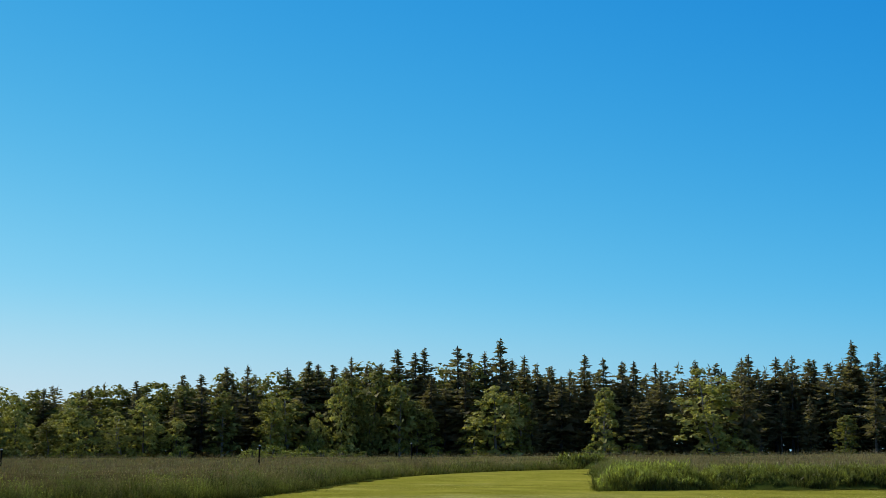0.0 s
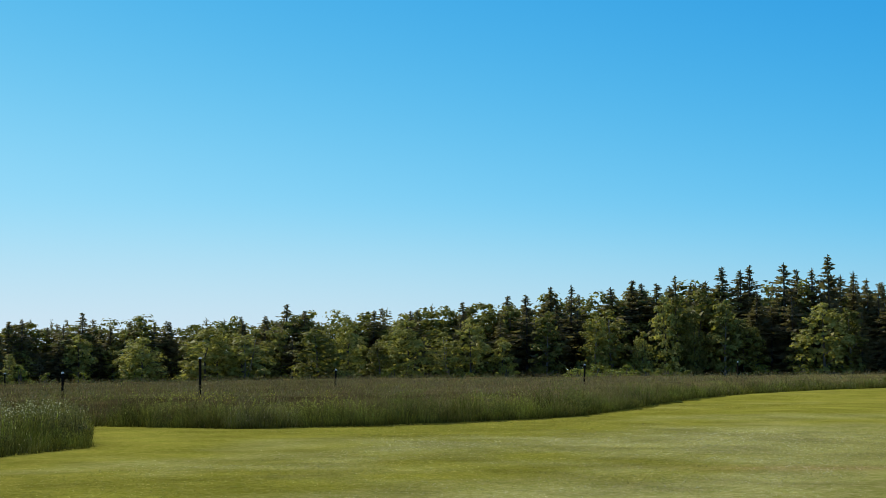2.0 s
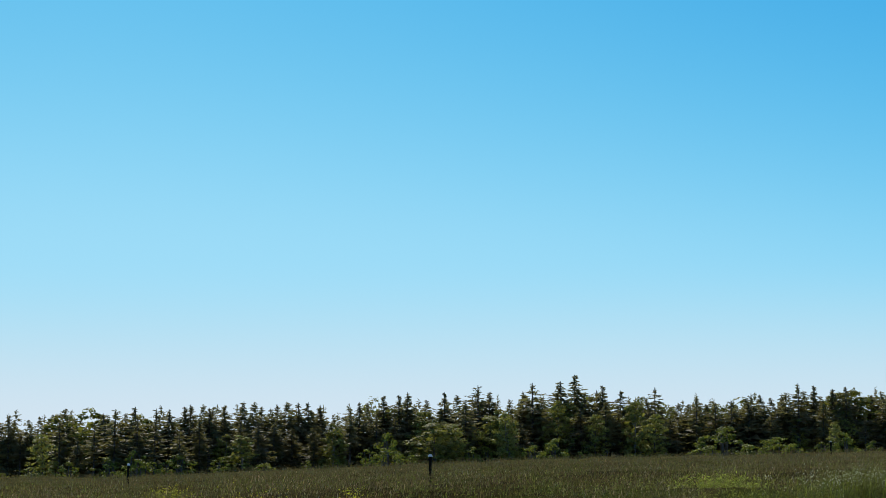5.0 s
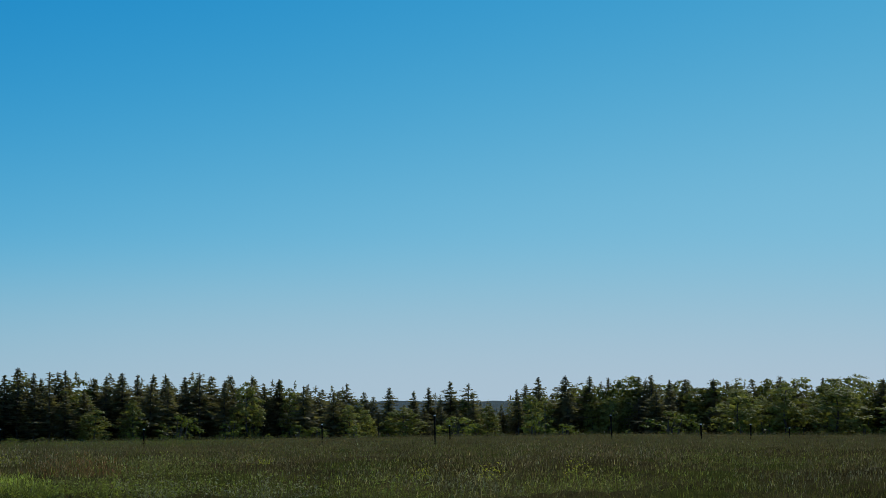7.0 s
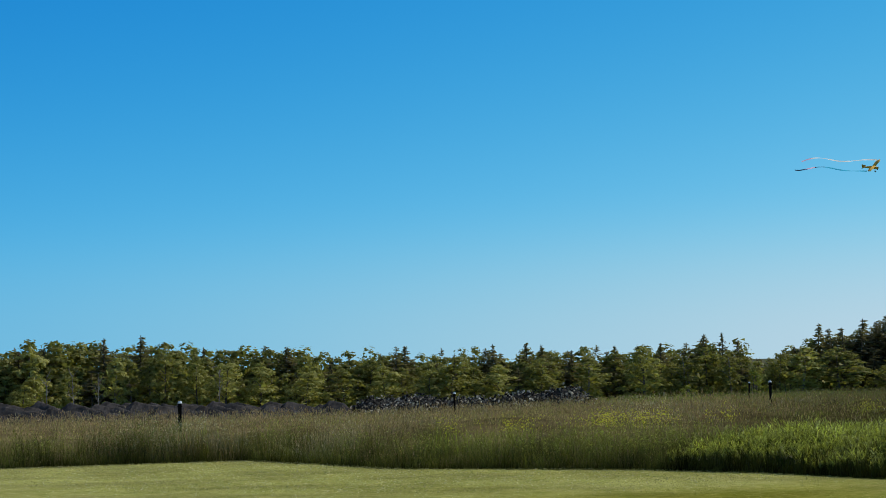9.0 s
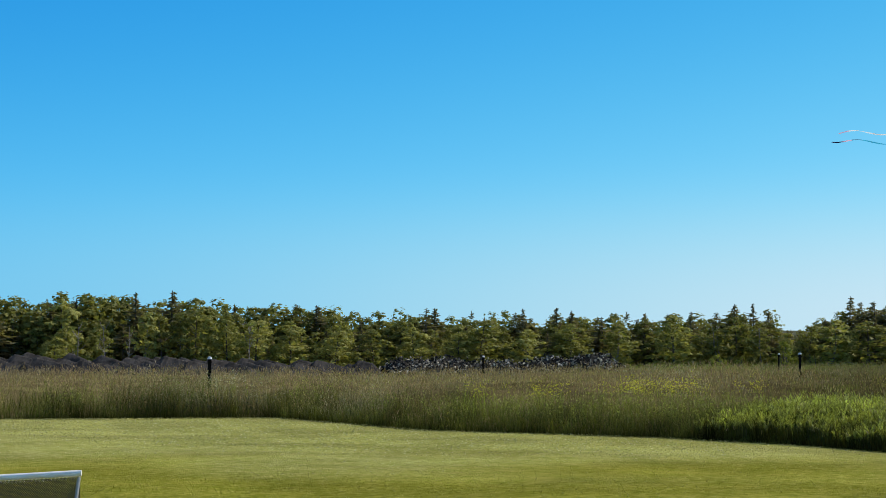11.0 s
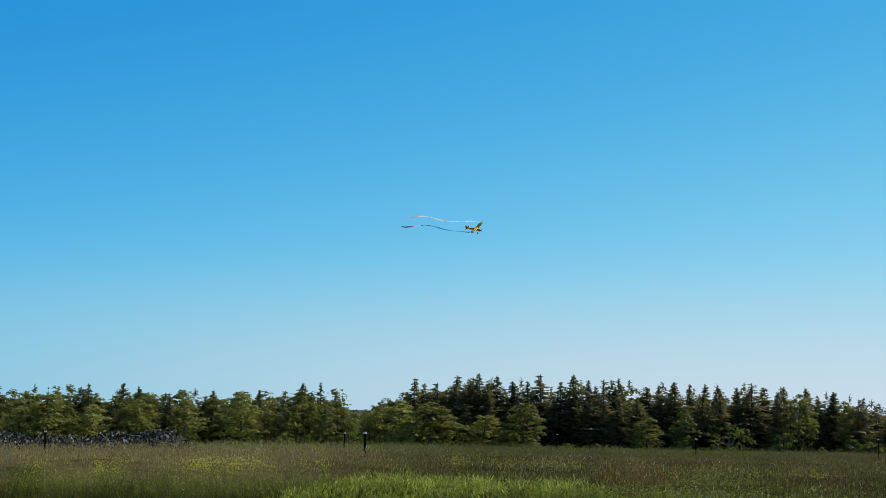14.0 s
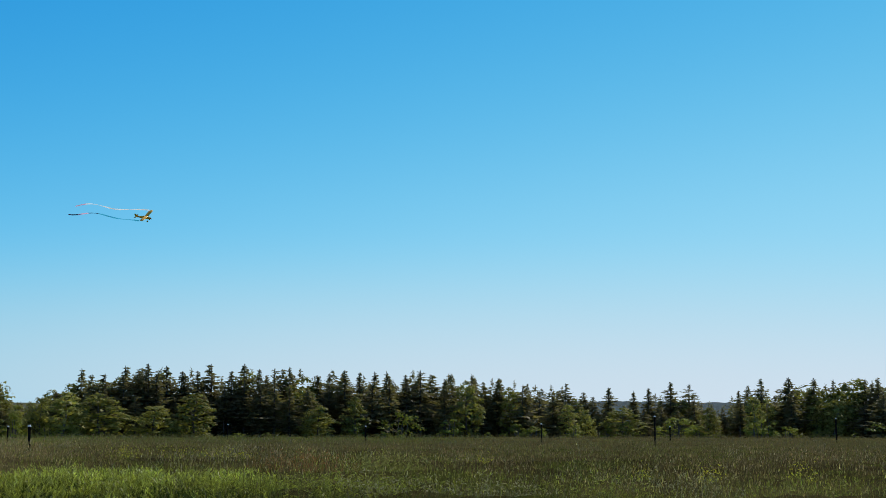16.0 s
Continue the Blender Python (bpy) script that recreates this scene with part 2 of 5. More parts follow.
def raw_mesh(name, verts, faces, mat, tint=None, smooth=False):
    """A mesh from numpy arrays; faces all have the same number of corners."""
    me = bpy.data.meshes.new(name)
    verts, faces = np.asarray(verts, np.float32), np.asarray(faces, np.int32)
    k = faces.shape[1]
    me.vertices.add(len(verts))
    me.vertices.foreach_set("co", verts.ravel())
    me.loops.add(faces.size)
    me.loops.foreach_set("vertex_index", faces.ravel())
    me.polygons.add(len(faces))
    me.polygons.foreach_set("loop_start", np.arange(0, faces.size, k, dtype=np.int32))
    me.polygons.foreach_set("use_smooth", np.full(len(faces), smooth))
    if tint is not None:
        layer = me.attributes.new("tint", "FLOAT_COLOR", "POINT")
        layer.data.foreach_set("color", np.concatenate([tint, np.ones((len(tint), 1))], 1).astype(np.float32).ravel())
    me.materials.append(mat)
    me.update(calc_edges=True)
    return me


def swell(x, y, size, seed):
    """Smooth patchiness from -1 to 1, about size metres across."""
    rng = np.random.default_rng(seed)
    s = np.zeros(np.shape(x))
    for k in range(6):
        a, ph = rng.uniform(0, 6.28, 2)
        w = 2 * np.pi / size * rng.uniform(0.6, 1.7)
        s += np.sin((x * np.cos(a) + y * np.sin(a)) * w + ph + 1.2 * np.sin((x * np.sin(a) - y * np.cos(a)) * w * 0.7))
    return np.clip(s / 3.0, -1, 1)


def edge_gap(x, y):
    """Metres from the lawn's edge."""
    d = np.full(np.shape(x), 1e9)
    n = len(LAWN_POLY)
    for i in range(n):
        p0, p1 = LAWN_POLY[i], LAWN_POLY[(i + 1) % n]
        e = p1 - p0
        t = np.clip(((x - p0[0]) * e[0] + (y - p0[1]) * e[1]) / (e @ e), 0, 1)
        d = np.minimum(d, np.hypot(x - p0[0] - t * e[0], y - p0[1] - t * e[1]))
    return d


def lawn_tone(x, y):
    """How the mown grass is worn: lush along the meadow, pale in the open, one dry brown strip."""
    gap = edge_gap(x, y)
    pale = np.clip((gap - 5) / 9 + 0.5 * swell(x, y, 16, 8) + 0.3 * swell(x, y, 4.5, 18), 0, 1)[:, None]
    open_side = np.clip((np.hypot(x, y) - 21) / 6 + 0.4 * swell(x, y, 9, 8), 0, 1)[:, None]
    south = np.clip((6 - y) / 12, 0, 1)[:, None]
    pale = (pale * (1 - south) + open_side * south) * np.interp(np.degrees(np.arctan2(x, y)), (0, 9), (1.0, 0.3))[:, None]
    lush, worn = np.array([1.09, 1.01, 0.62]), np.array([1.45, 1.34, 1.75]) * (1 - south) + np.array([1.46, 1.38, 1.66]) * south
    tone = lush * (1 - pale) + worn * pale
    streak = np.exp(-((y - 30.2 - 0.06 * x) / 0.7) ** 2) * np.clip((x + 3) / 3, 0, 1) * (0.75 + 0.25 * swell(x, y, 3, 9))
    tone = tone * (1 + 0.14 * swell(x, y, 5, 10) + 0.10 * swell(x, y, 1.8, 12))[:, None]
    return tone * (1 - 0.6 * streak[:, None]) + np.array([1.55, 1.0, 1.6]) * 0.6 * streak[:, None]


def build_ground():
    heads = np.concatenate([np.arange(-180, -136, 4), np.arange(-136, 26, 0.6), np.arange(28, 180, 4)])
    rings = np.concatenate([[0.5, 3, 6], 8 * 1.024 ** np.arange(0, 168), np.array([480, 560, 700, 1000, 1500, 2300, 3300, 4500])])
    hh, rr = np.meshgrid(heads, rings, indexing="ij")
    x, y = spot(hh, rr)
    z = ground_at(hh, rr) + 0.05 * np.sin(x * 0.21 + 1.3 * np.sin(y * 0.13)) * np.clip((rr - 20) / 40, 0, 1)
    verts = np.stack([x, y, z], -1).reshape(-1, 3)
    n, k = len(heads), len(rings)
    i, j = np.meshgrid(np.arange(n), np.arange(k - 1), indexing="ij")
    i2 = (i + 1) % n
    faces = np.stack([i * k + j, i * k + j + 1, i2 * k + j + 1, i2 * k + j], -1).reshape(-1, 4)[:, ::-1]
    # strips across the small disc at the centre
    q = np.arange((n - 1) // 2)
    hub = np.stack([q, q + 1, n - 2 - q, n - 1 - q], -1) * k
    faces = np.concatenate([faces, hub[:, ::-1]])
    mown = on_lawn(verts[:, 0], verts[:, 1])[faces].any(1)
    for name, mask, mat, label, cat in (
            ("lawn", mown, LAWN, "mown yellow-green lawn with dry streaks round the flying field", "lawn"),
            ("ground", ~mown, FIELD, "rough thatchy ground under the tall meadow grass", "ground")):
        used, f = np.unique(faces[mask], return_inverse=True)
        vx, vy = verts[used, 0], verts[used, 1]
        tone = lawn_tone(vx, vy)
        ob = new(name, raw_mesh(name, verts[used], f.reshape(-1, 4), mat, tone, smooth=True))
        tagged(ob, label, cat, kind="structure")


build_ground()


def build_ridge():
    heads = np.arange(-97, -40, 0.15)
    rng = np.random.default_rng(5)
    tops = np.interp(heads, (-97, -90, -70, -60, -40), (0.2, 3.6, 5.2, 4.0, 2)) + 0.6 * np.sin(heads * 0.9) + rng.uniform(-0.5, 0.7, len(heads))
    rows = []
    for r, share in ((400, -0.9), (520, -0.45), (900, 0.1), (1500, 0.45), (2050, 1.0), (2400, 0.9), (2500, -2.0)):
        x, y = spot(heads, r)
        rows.append(np.stack([x, y, tops * share + rng.uniform(-0.5, 0.5, len(heads))], -1))
    v = np.concatenate(rows)
    n = len(heads)
    i = np.arange(n - 1)
    f = np.concatenate([np.stack([a * n + i, a * n + i + 1, (a + 1) * n + i + 1, (a + 1) * n + i], -1) for a in range(6)])
    tagged(new("backdrop_ridge", raw_mesh("backdrop_ridge", v, f, RIDGE)), "far low wooded ridge, distance haze painted into its bluish colour", "hill", kind="structure")


build_ridge()

# ---------------------------------------------------------------- trees


def tube(points, radii, sides=5):
    """A tapered limb along the points, as verts and triangles."""
    points = np.asarray(points, float)
    v, f = [], []
    for k, (pnt, r) in enumerate(zip(points, radii)):
        d = points[min(k + 1, len(points) - 1)] - points[max(k - 1, 0)]
        d /= np.linalg.norm(d) + 1e-9
        a = np.cross(d, (0.3, 1, 0.2))
        a /= np.linalg.norm(a)
        b = np.cross(d, a)
        for s in range(sides):
            w = 2 * np.pi * s / sides
            v.append(pnt + r * (np.cos(w) * a + np.sin(w) * b))
    for k in range(len(points) - 1):
        for s in range(sides):
            p0, p1 = k * sides + s, k * sides + (s + 1) % sides
            f += [(p0, p1, p1 + sides), (p0, p1 + sides, p0 + sides)]
    return np.array(v), np.array(f)


def merged(pieces):
    vs, fs, off = [], [], 0
    for v, f in pieces:
        vs.append(v)
        fs.append(np.asarray(f) + off)
        off += len(v)
    return np.concatenate(vs), np.concatenate(fs)


def sprays(rng, at, along, length, width):
    """Flat pointed sprays of needles or petals, each a triangle turned any way about its axis."""
    n = len(at)
    along = along / np.linalg.norm(along, axis=1)[:, None]
    a = np.cross(along, rng.normal(size=(n, 3)))
    a *= (width / np.linalg.norm(a, axis=1))[:, None]
    v = np.stack([at - a, at + a, at + along * length[:, None]], 1).reshape(-1, 3)
    return v, np.arange(3 * n).reshape(-1, 3)


def leaves(rng, at, along, length, width):
    """Pointed leaves, each a diamond of two triangles turned any way about its axis."""
    n = len(at)
    along = along / np.linalg.norm(along, axis=1)[:, None]
    a = np.cross(along, rng.normal(size=(n, 3)))
    a /= np.linalg.norm(a, axis=1)[:, None]
    ln, wd = length[:, None], width[:, None]
    v = np.stack([at, at + along * ln * 0.45 + a * wd, at + along * ln, at + along * ln * 0.4 - a * wd], 1).reshape(-1, 3)
    q = np.arange(n)[:, None] * 4
    return v, np.concatenate([q + (0, 1, 2), q + (0, 2, 3)])


def spruce_reach(radius, u, taper=0.85, full=0.55):
    """Half-width of a spruce's crown at the share u of its height."""
    return radius * np.minimum(1.0, (1 - u) / full) ** taper


def spruce_parts(seed, height=10.0, radius=1.9, bare=0.12, whorls=27, boughs=7, each=11, ragged=0.3, core=170, core_top=0.95, taper=0.85):
    """Trunk and crown of a spruce: whorls of drooping boughs set with needle sprays, and a dense inner cone."""
    rng = np.random.default_rng(seed)
    bend = rng.normal(0, 0.03, 2)
    zs = np.linspace(0, height, 7)
    pts = np.stack([bend[0] * np.sin(zs / height * 3), bend[1] * np.sin(zs / height * 2.2), zs], -1)
    limbs = [tube(pts, np.linspace(0.15, 0.025, 7), 5)]
    at, way, ln_s, wd_s = [], [], [], []
    for w in range(whorls):
        u = bare + (1 - bare) * (1 - (1 - (w + rng.uniform(-0.25, 0.25)) / whorls * 0.985) ** 1.25)
        u = min(max(u, bare), 0.98)
        reach = float(spruce_reach(radius, u, taper)) * (1 - 0.35 * max(0, (bare + 0.15 - u) / 0.15)) * rng.uniform(0.72, 1.12) + 0.12
        tilt = 0.55 * u - 0.42
        for b in range(boughs if u < 0.8 else boughs - 2):
            if rng.random() < ragged * 0.45:
                continue
            a = rng.uniform(0, 2 * np.pi)
            ln = reach * rng.uniform(1 - ragged * 1.5, 1.15)
            d = np.array([np.cos(a), np.sin(a), 0])
            side = np.array([-np.sin(a), np.cos(a), 0])
            z0 = u * height + rng.uniform(-0.12, 0.12)
            for k in range(each if u < 0.85 else each // 2):
                q = ((k + rng.uniform(0.2, 1.0)) / each) ** 0.7
                p = d * ln * q + side * ln * rng.uniform(-0.2, 0.2) * (1 - q * 0.6) + (0, 0, z0 + tilt * ln * q - 0.32 * ln * q * (1 - q))
                at.append(p)
                way.append(d * 0.7 + side * rng.uniform(-1.1, 1.1) + np.array([0, 0, rng.uniform(-0.8, 0.05) + 0.55 * q * q]))
                size = (0.13 + 0.15 * ln) * rng.uniform(0.6, 1.35) * (1.1 - 0.3 * q)
                ln_s.append(size)
                wd_s.append(size * rng.uniform(0.26, 0.46))
    pieces = [sprays(rng, np.array(at), np.array(way), np.array(ln_s), np.array(wd_s))]
    # leader shoot
    top = np.stack([rng.normal(0, 0.02, 12), rng.normal(0, 0.02, 12), height * np.linspace(0.86, 0.97, 12)], -1)
    pieces.append(sprays(rng, top, np.array([[0, 0, 1.0]] * 12) + rng.normal(0, 0.35, (12, 3)), np.linspace(0.45, 0.36, 12), np.linspace(0.10, 0.04, 12)))
    # the dense foliage round the stem
    n = int(core)
    u = bare + (core_top - bare) * rng.random(n) ** 0.9
    reach = spruce_reach(radius, u, taper)
    a = rng.uniform(0, 2 * np.pi, n)
    out = np.stack([np.cos(a), np.sin(a), np.zeros(n)], -1)
    start = out * (reach * rng.uniform(0.0, 0.3, n))[:, None] + np.stack([np.zeros(n), np.zeros(n), u * height + 0.1], -1)
    pieces.append(sprays(rng, start, out + np.stack([np.zeros(n), np.zeros(n), rng.uniform(-0.6, 0.15, n)], -1), reach * rng.uniform(0.35, 0.62, n), reach * rng.uniform(0.12, 0.24, n)))
    # dead stubs on the bare stem
    for k in range(10):
        z = rng.uniform(0.06, max(bare, 0.1) + 0.05) * height
        a = rng.uniform(0, 6.3)
        e = np.array([np.cos(a), np.sin(a), -0.15]) * rng.uniform(0.4, 1.0)
        limbs.append(tube([(0, 0, z), (e[0], e[1], z + e[2])], (0.025, 0.006), 3))
    return merged(limbs), merged(pieces)


def leaf_cloud(rng, centres, radii, per, size, up=0.3, loose=0.24):
    """Small leaf sprays, a triangle each, scattered over clumps and turned mostly outward and up."""
    n = len(centres) * per
    c = np.repeat(centres, per, 0)
    r = np.repeat(radii, per)
    d = rng.normal(size=(n, 3))
    d /= np.linalg.norm(d, axis=1)[:, None]
    d[:, 2] = np.where(d[:, 2] < -0.35, -d[:, 2], d[:, 2])
    pos = c + d * (r * rng.uniform(0.6, 1.12, n))[:, None] * np.array([1, 1, 0.75])
    nrm = d + np.array([0, 0, up]) + rng.normal(0, loose, (n, 3))
    nrm /= np.linalg.norm(nrm, axis=1)[:, None]
    a = np.cross(nrm, rng.normal(size=(n, 3)))
    a /= np.linalg.norm(a, axis=1)[:, None]
    b = np.cross(nrm, a)
    s = size * rng.uniform(0.55, 1.35, n)[:, None]
    v = np.stack([pos - a * s * 0.75 - b * s * 0.4, pos + a * s * 0.75 - b * s * 0.4, pos + b * s * 0.95], 1).reshape(-1, 3)
    return v, np.arange(3 * n).reshape(-1, 3)


def crown_span(width, u, low):
    """Half-width of a leafy crown at the share u of its height."""
    return width / 2 * np.sin(np.minimum(1.0, (u - low) / (1 - low) * 0.74 + 0.26) * np.pi) ** 0.6


def leafy_parts(seed, height=10.0, width=6.0, low=0.04, clumps=64, per=36, size=0.205, stems=1, open_crown=0.0, inside=230):
    """Trunk with limbs, and a crown of many clumps of small leaves with gaps between."""
    rng = np.random.default_rng(seed)
    limbs, centres, radii = [], [], []
    for s in range(stems):
        off = rng.normal(0, 0.25, 2) * (stems > 1)
        lean = rng.normal(0, 0.05, 2)
        zs = np.linspace(0, height * 0.86, 6)
        pts = np.stack([off[0] + lean[0] * zs + 0.1 * np.sin(zs), off[1] + lean[1] * zs + 0.08 * np.cos(zs * 0.8), zs], -1)
        limbs.append(tube(pts, np.linspace(0.17, 0.03, 6) / (1 + 0.3 * (stems > 1)), 6))
        for k in range(clumps // stems):
            u = low + (1 - low) * rng.uniform(0, 1)
            a = rng.uniform(0, 2 * np.pi)
            rad = float(crown_span(width, u, low)) * rng.uniform(0.55, 1.0) * 0.9
            zc = height * u * 0.95
            stem = np.array([np.interp(zc * 0.8, zs, pts[:, 0]), np.interp(zc * 0.8, zs, pts[:, 1]), 0])
            c = stem + (rad * np.cos(a), rad * np.sin(a), zc)
            centres.append(c)
            radii.append(rng.uniform(0.55, 1.15) * width * 0.13 * (1 - 0.3 * open_crown))
            if k % 8 == 0:
                z0 = max(0.8, zc - rad * 0.8)
                mid = (stem * 0.6 + c * 0.4)
                mid[2] = z0 + (zc - z0) * 0.6
                limbs.append(tube([stem + (0, 0, z0), mid, c], (0.06, 0.04, 0.012), 4))
    # the shaded leaves inside the crown
    n = int(inside * (1 - 0.5 * open_crown))
    u = low + (0.86 - low) * rng.random(n)
    a, q = rng.uniform(0, 2 * np.pi, n), rng.random(n) ** 0.5 * 0.66
    span = crown_span(width, u, low) * q
    inner = leaf_cloud(rng, np.stack([np.cos(a) * span, np.sin(a) * span, height * u * 0.95], -1), np.full(n, 0.1), 1, 0.042 * height)
    return merged(limbs), merged([leaf_cloud(rng, np.array(centres), np.array(radii), per, size), inner])


def part(name, mesh, parent, label=""):
    ob = new(name, mesh)
    ob.parent = parent
    if label:
        ob["label"] = label
    return ob


def tree_kind(name, parts, bark, leaf, label, category, group):
    """One tree, as an Empty with a trunk and a crown."""
    (tv, tf), (cv, cf) = parts
    root = new(name)
    part("trunk", raw_mesh("trunk", tv, tf, bark, smooth=True), root)
    part("crown", raw_mesh("crown", cv, cf, leaf), root)
    return tagged(root, label, category, group)


class Stock:
    """Variants of a kind: the first use of each takes the original, later uses are copies."""

    def __init__(self, makers):
        self.makers, self.made = makers, {}

    def plant(self, which, x, y, z, wide, tall, turn):
        m = pose(x, y, z, 0, 0, turn) @ Matrix.Diagonal((wide, wide, tall, 1))
        which %= len(self.makers)
        if which not in self.made:
            ob = self.made[which] = self.makers[which]()
            ob.matrix_basis = m
            return ob
        src = self.made[which]
        keep = src.matrix_basis.copy()
        src.matrix_basis = Matrix.Identity(4)
        ob = copy_thing(src, m)
        src.matrix_basis = keep
        return ob


EDGE = "trees along the forest edge"
SPRUCE = Stock([
    lambda: tree_kind("spruce_tree", spruce_parts(1), BARK, NEEDLES, "dark green spruce with drooping boughs at the forest edge", "spruce", EDGE),
    lambda: tree_kind("spruce_tree", spruce_parts(2, radius=1.6, bare=0.28, whorls=24, ragged=0.4), BARK, NEEDLES, "slender dark spruce with a bare lower trunk", "spruce", EDGE),
    lambda: tree_kind("spruce_tree", spruce_parts(3, radius=2.2, bare=0.06, whorls=28, taper=0.9), BARK, NEEDLES, "broad dense dark spruce with boughs to the ground", "spruce", EDGE),
    lambda: tree_kind("spruce_tree", spruce_parts(4, radius=1.7, bare=0.35, whorls=20, boughs=5, ragged=0.5, core=90), BARK, NEEDLES, "ragged thin spruce with gaps between its boughs", "spruce", EDGE),
    lambda: tree_kind("spruce_tree", spruce_parts(5, radius=1.8, bare=0.2, whorls=25, taper=0.75), BARK, NEEDLES, "tall pointed dark green spruce in the forest row", "spruce", EDGE),
    lambda: tree_kind("spruce_tree", spruce_parts(6, radius=1.9, bare=0.45, whorls=17, boughs=6, ragged=0.35), BARK, NEEDLES, "high-crowned spruce on a long bare trunk", "spruce", EDGE),
    lambda: tree_kind("spruce_tree", spruce_parts(7, radius=2.0, bare=0.3, whorls=17, boughs=6, ragged=0.45, core=60, core_top=0.8, taper=0.55), BARK, NEEDLES, "open flat-topped spruce with tiered boughs", "spruce", EDGE),
    lambda: tree_kind("spruce_tree", spruce_parts(8, radius=1.5, bare=0.1, whorls=30, ragged=0.25, taper=0.8), BARK, NEEDLES, "narrow dense dark spruce with a fine tip", "spruce", EDGE),
])
LEAFY = Stock([
    lambda: tree_kind("leafy_tree", leafy_parts(11), BARK, LEAVES, "full green broadleaf tree in summer leaf at the forest edge", "tree", EDGE),
    lambda: tree_kind("leafy_tree", leafy_parts(12, width=5.0, low=0.12, open_crown=0.5), PALE_BARK, LEAVES, "light green birch with an open crown and pale trunk", "tree", EDGE),
    lambda: tree_kind("leafy_tree", leafy_parts(13, width=6.6, low=0.02, clumps=72), BARK, LEAVES, "wide rounded green maple leafed down to the grass", "tree", EDGE),
    lambda: tree_kind("leafy_tree", leafy_parts(14, width=5.6, low=0.03, stems=2), PALE_BARK, LEAVES, "two-stemmed green broadleaf tree beside the spruces", "tree", EDGE),
    lambda: tree_kind("leafy_tree", leafy_parts(15, width=6.0, low=0.06, clumps=60, open_crown=0.3), BARK, LEAVES, "green broadleaf tree with clumped uneven crown", "tree", EDGE),
])
BUSH = Stock([
    lambda: tree_kind("shrub", leafy_parts(21, height=3.0, width=3.6, low=0.02, clumps=22, per=38, size=0.12, stems=3, inside=60), BARK, SCRUB, "bright green shrub in front of the forest edge", "shrub", "shrubs along the forest edge"),
    lambda: tree_kind("shrub", leafy_parts(22, height=3.0, width=2.8, low=0.02, clumps=18, per=38, size=0.12, stems=2, inside=50), BARK, SCRUB, "upright leafy shrub at the edge of the field", "shrub", "shrubs along the forest edge"),
    lambda: tree_kind("shrub", leafy_parts(23, height=3.0, width=4.4, low=0.02, clumps=25, per=38, size=0.12, stems=3, inside=60), BARK, SCRUB, "low spreading green shrub beside the tall grass", "shrub", "shrubs along the forest edge"),
])

# heading in degrees and height in metres of the trees that stand out against the sky
SPRUCES_EAST = [
    (13.3, 14.9), (14.1, 13.2), (12.1, 12.6), (11.4, 13), (10.9, 12.9), (10, 13.3), (9.8, 12.8), (8.3, 12.7), (7, 12.4),
    (6.3, 12.5), (5.9, 12.6), (5.3, 13), (4.7, 13.5), (4.2, 11.6), (3.6, 11.4), (3.1, 12.5), (2.7, 13.6), (2.3, 13.1),
    (1.9, 15.6), (1.4, 13.9), (0.9, 13.9), (0.5, 14.6), (-0.6, 14.6), (-0.9, 14), (-1.5, 14.4), (-2, 12.5), (-2.5, 12.3),
    (-3, 13.3), (-3.6, 12.1), (-4.1, 12.2), (-4.4, 12.6), (-5.1, 11.8), (-6.4, 12), (-7.1, 11.9), (-7.9, 10.9), (-8.5, 10.7),
    (-10, 9.9), (-11.5, 9), (-11.7, 8.8), (-12.9, 8.9), (-13.6, 7.7),
]
LEAFY_EAST = [
    (-3.3, 10.3, 4.8), (-2.4, 8.6, 3.1), (-1.4, 10.2, 6.2), (1.8, 9.3, 7.6), (2.6, 9, 5.5), (8.9, 11.3, 9.7), (5.3, 9.3, 5.5),
    (13, 5.6, 4.8), (-7.2, 8.5, 6), (-5.6, 8.6, 5.4), (-8.7, 5.5, 4), (-10.5, 6.1, 5.3), (-12.7, 4.8, 4.6), (1.1, 5.9, 4.2),
    (-4.1, 6.2, 2.7), (-13.8, 7.6, 5.2), (-11.8, 7.7, 5.9), (-9.7, 7.8, 5.3),
]
SPRUCES_NORTH_EAST = [
    (-15.2, 8.8), (-15.8, 9.7), (-16.5, 8.4), (-17.3, 8.3), (-19.6, 7.6), (-20.5, 7.9), (-20.1, 7.3), (-21.5, 7.2), (-21.8, 7),
    (-22.4, 8.9), (-23, 7.4), (-23.5, 7.3), (-24.3, 8.2), (-24.7, 8), (-25.3, 8.5), (-25.8, 8.7), (-26.3, 7.7), (-27.3, 7.7),
    (-28.7, 6.6), (-30.4, 8.7), (-31, 7.3), (-31.5, 8.5), (-32.1, 9), (-32.3, 8.5), (-33, 10.4), (-33.5, 9.7), (-34.4, 9.4),
    (-34.7, 8.6), (-35.8, 8.6), (-36.2, 9.4), (-37.3, 8.7),
]
LEAFY_NORTH_EAST = [
    (-18.5, 6.7, 7.1), (-20.5, 5.9, 5.2), (-14.7, 6.7, 7.2), (-17.2, 6.6, 6.5), (-35.4, 6.4, 5), (-28.4, 3.7, 7.1), (-26.5, 2.5, 3.9),
    (-37.1, 5.1, 4.3), (-33.8, 2.8, 3.8), (-35.8, 2.2, 3.7), (-24.7, 4.3, 2.6),
]
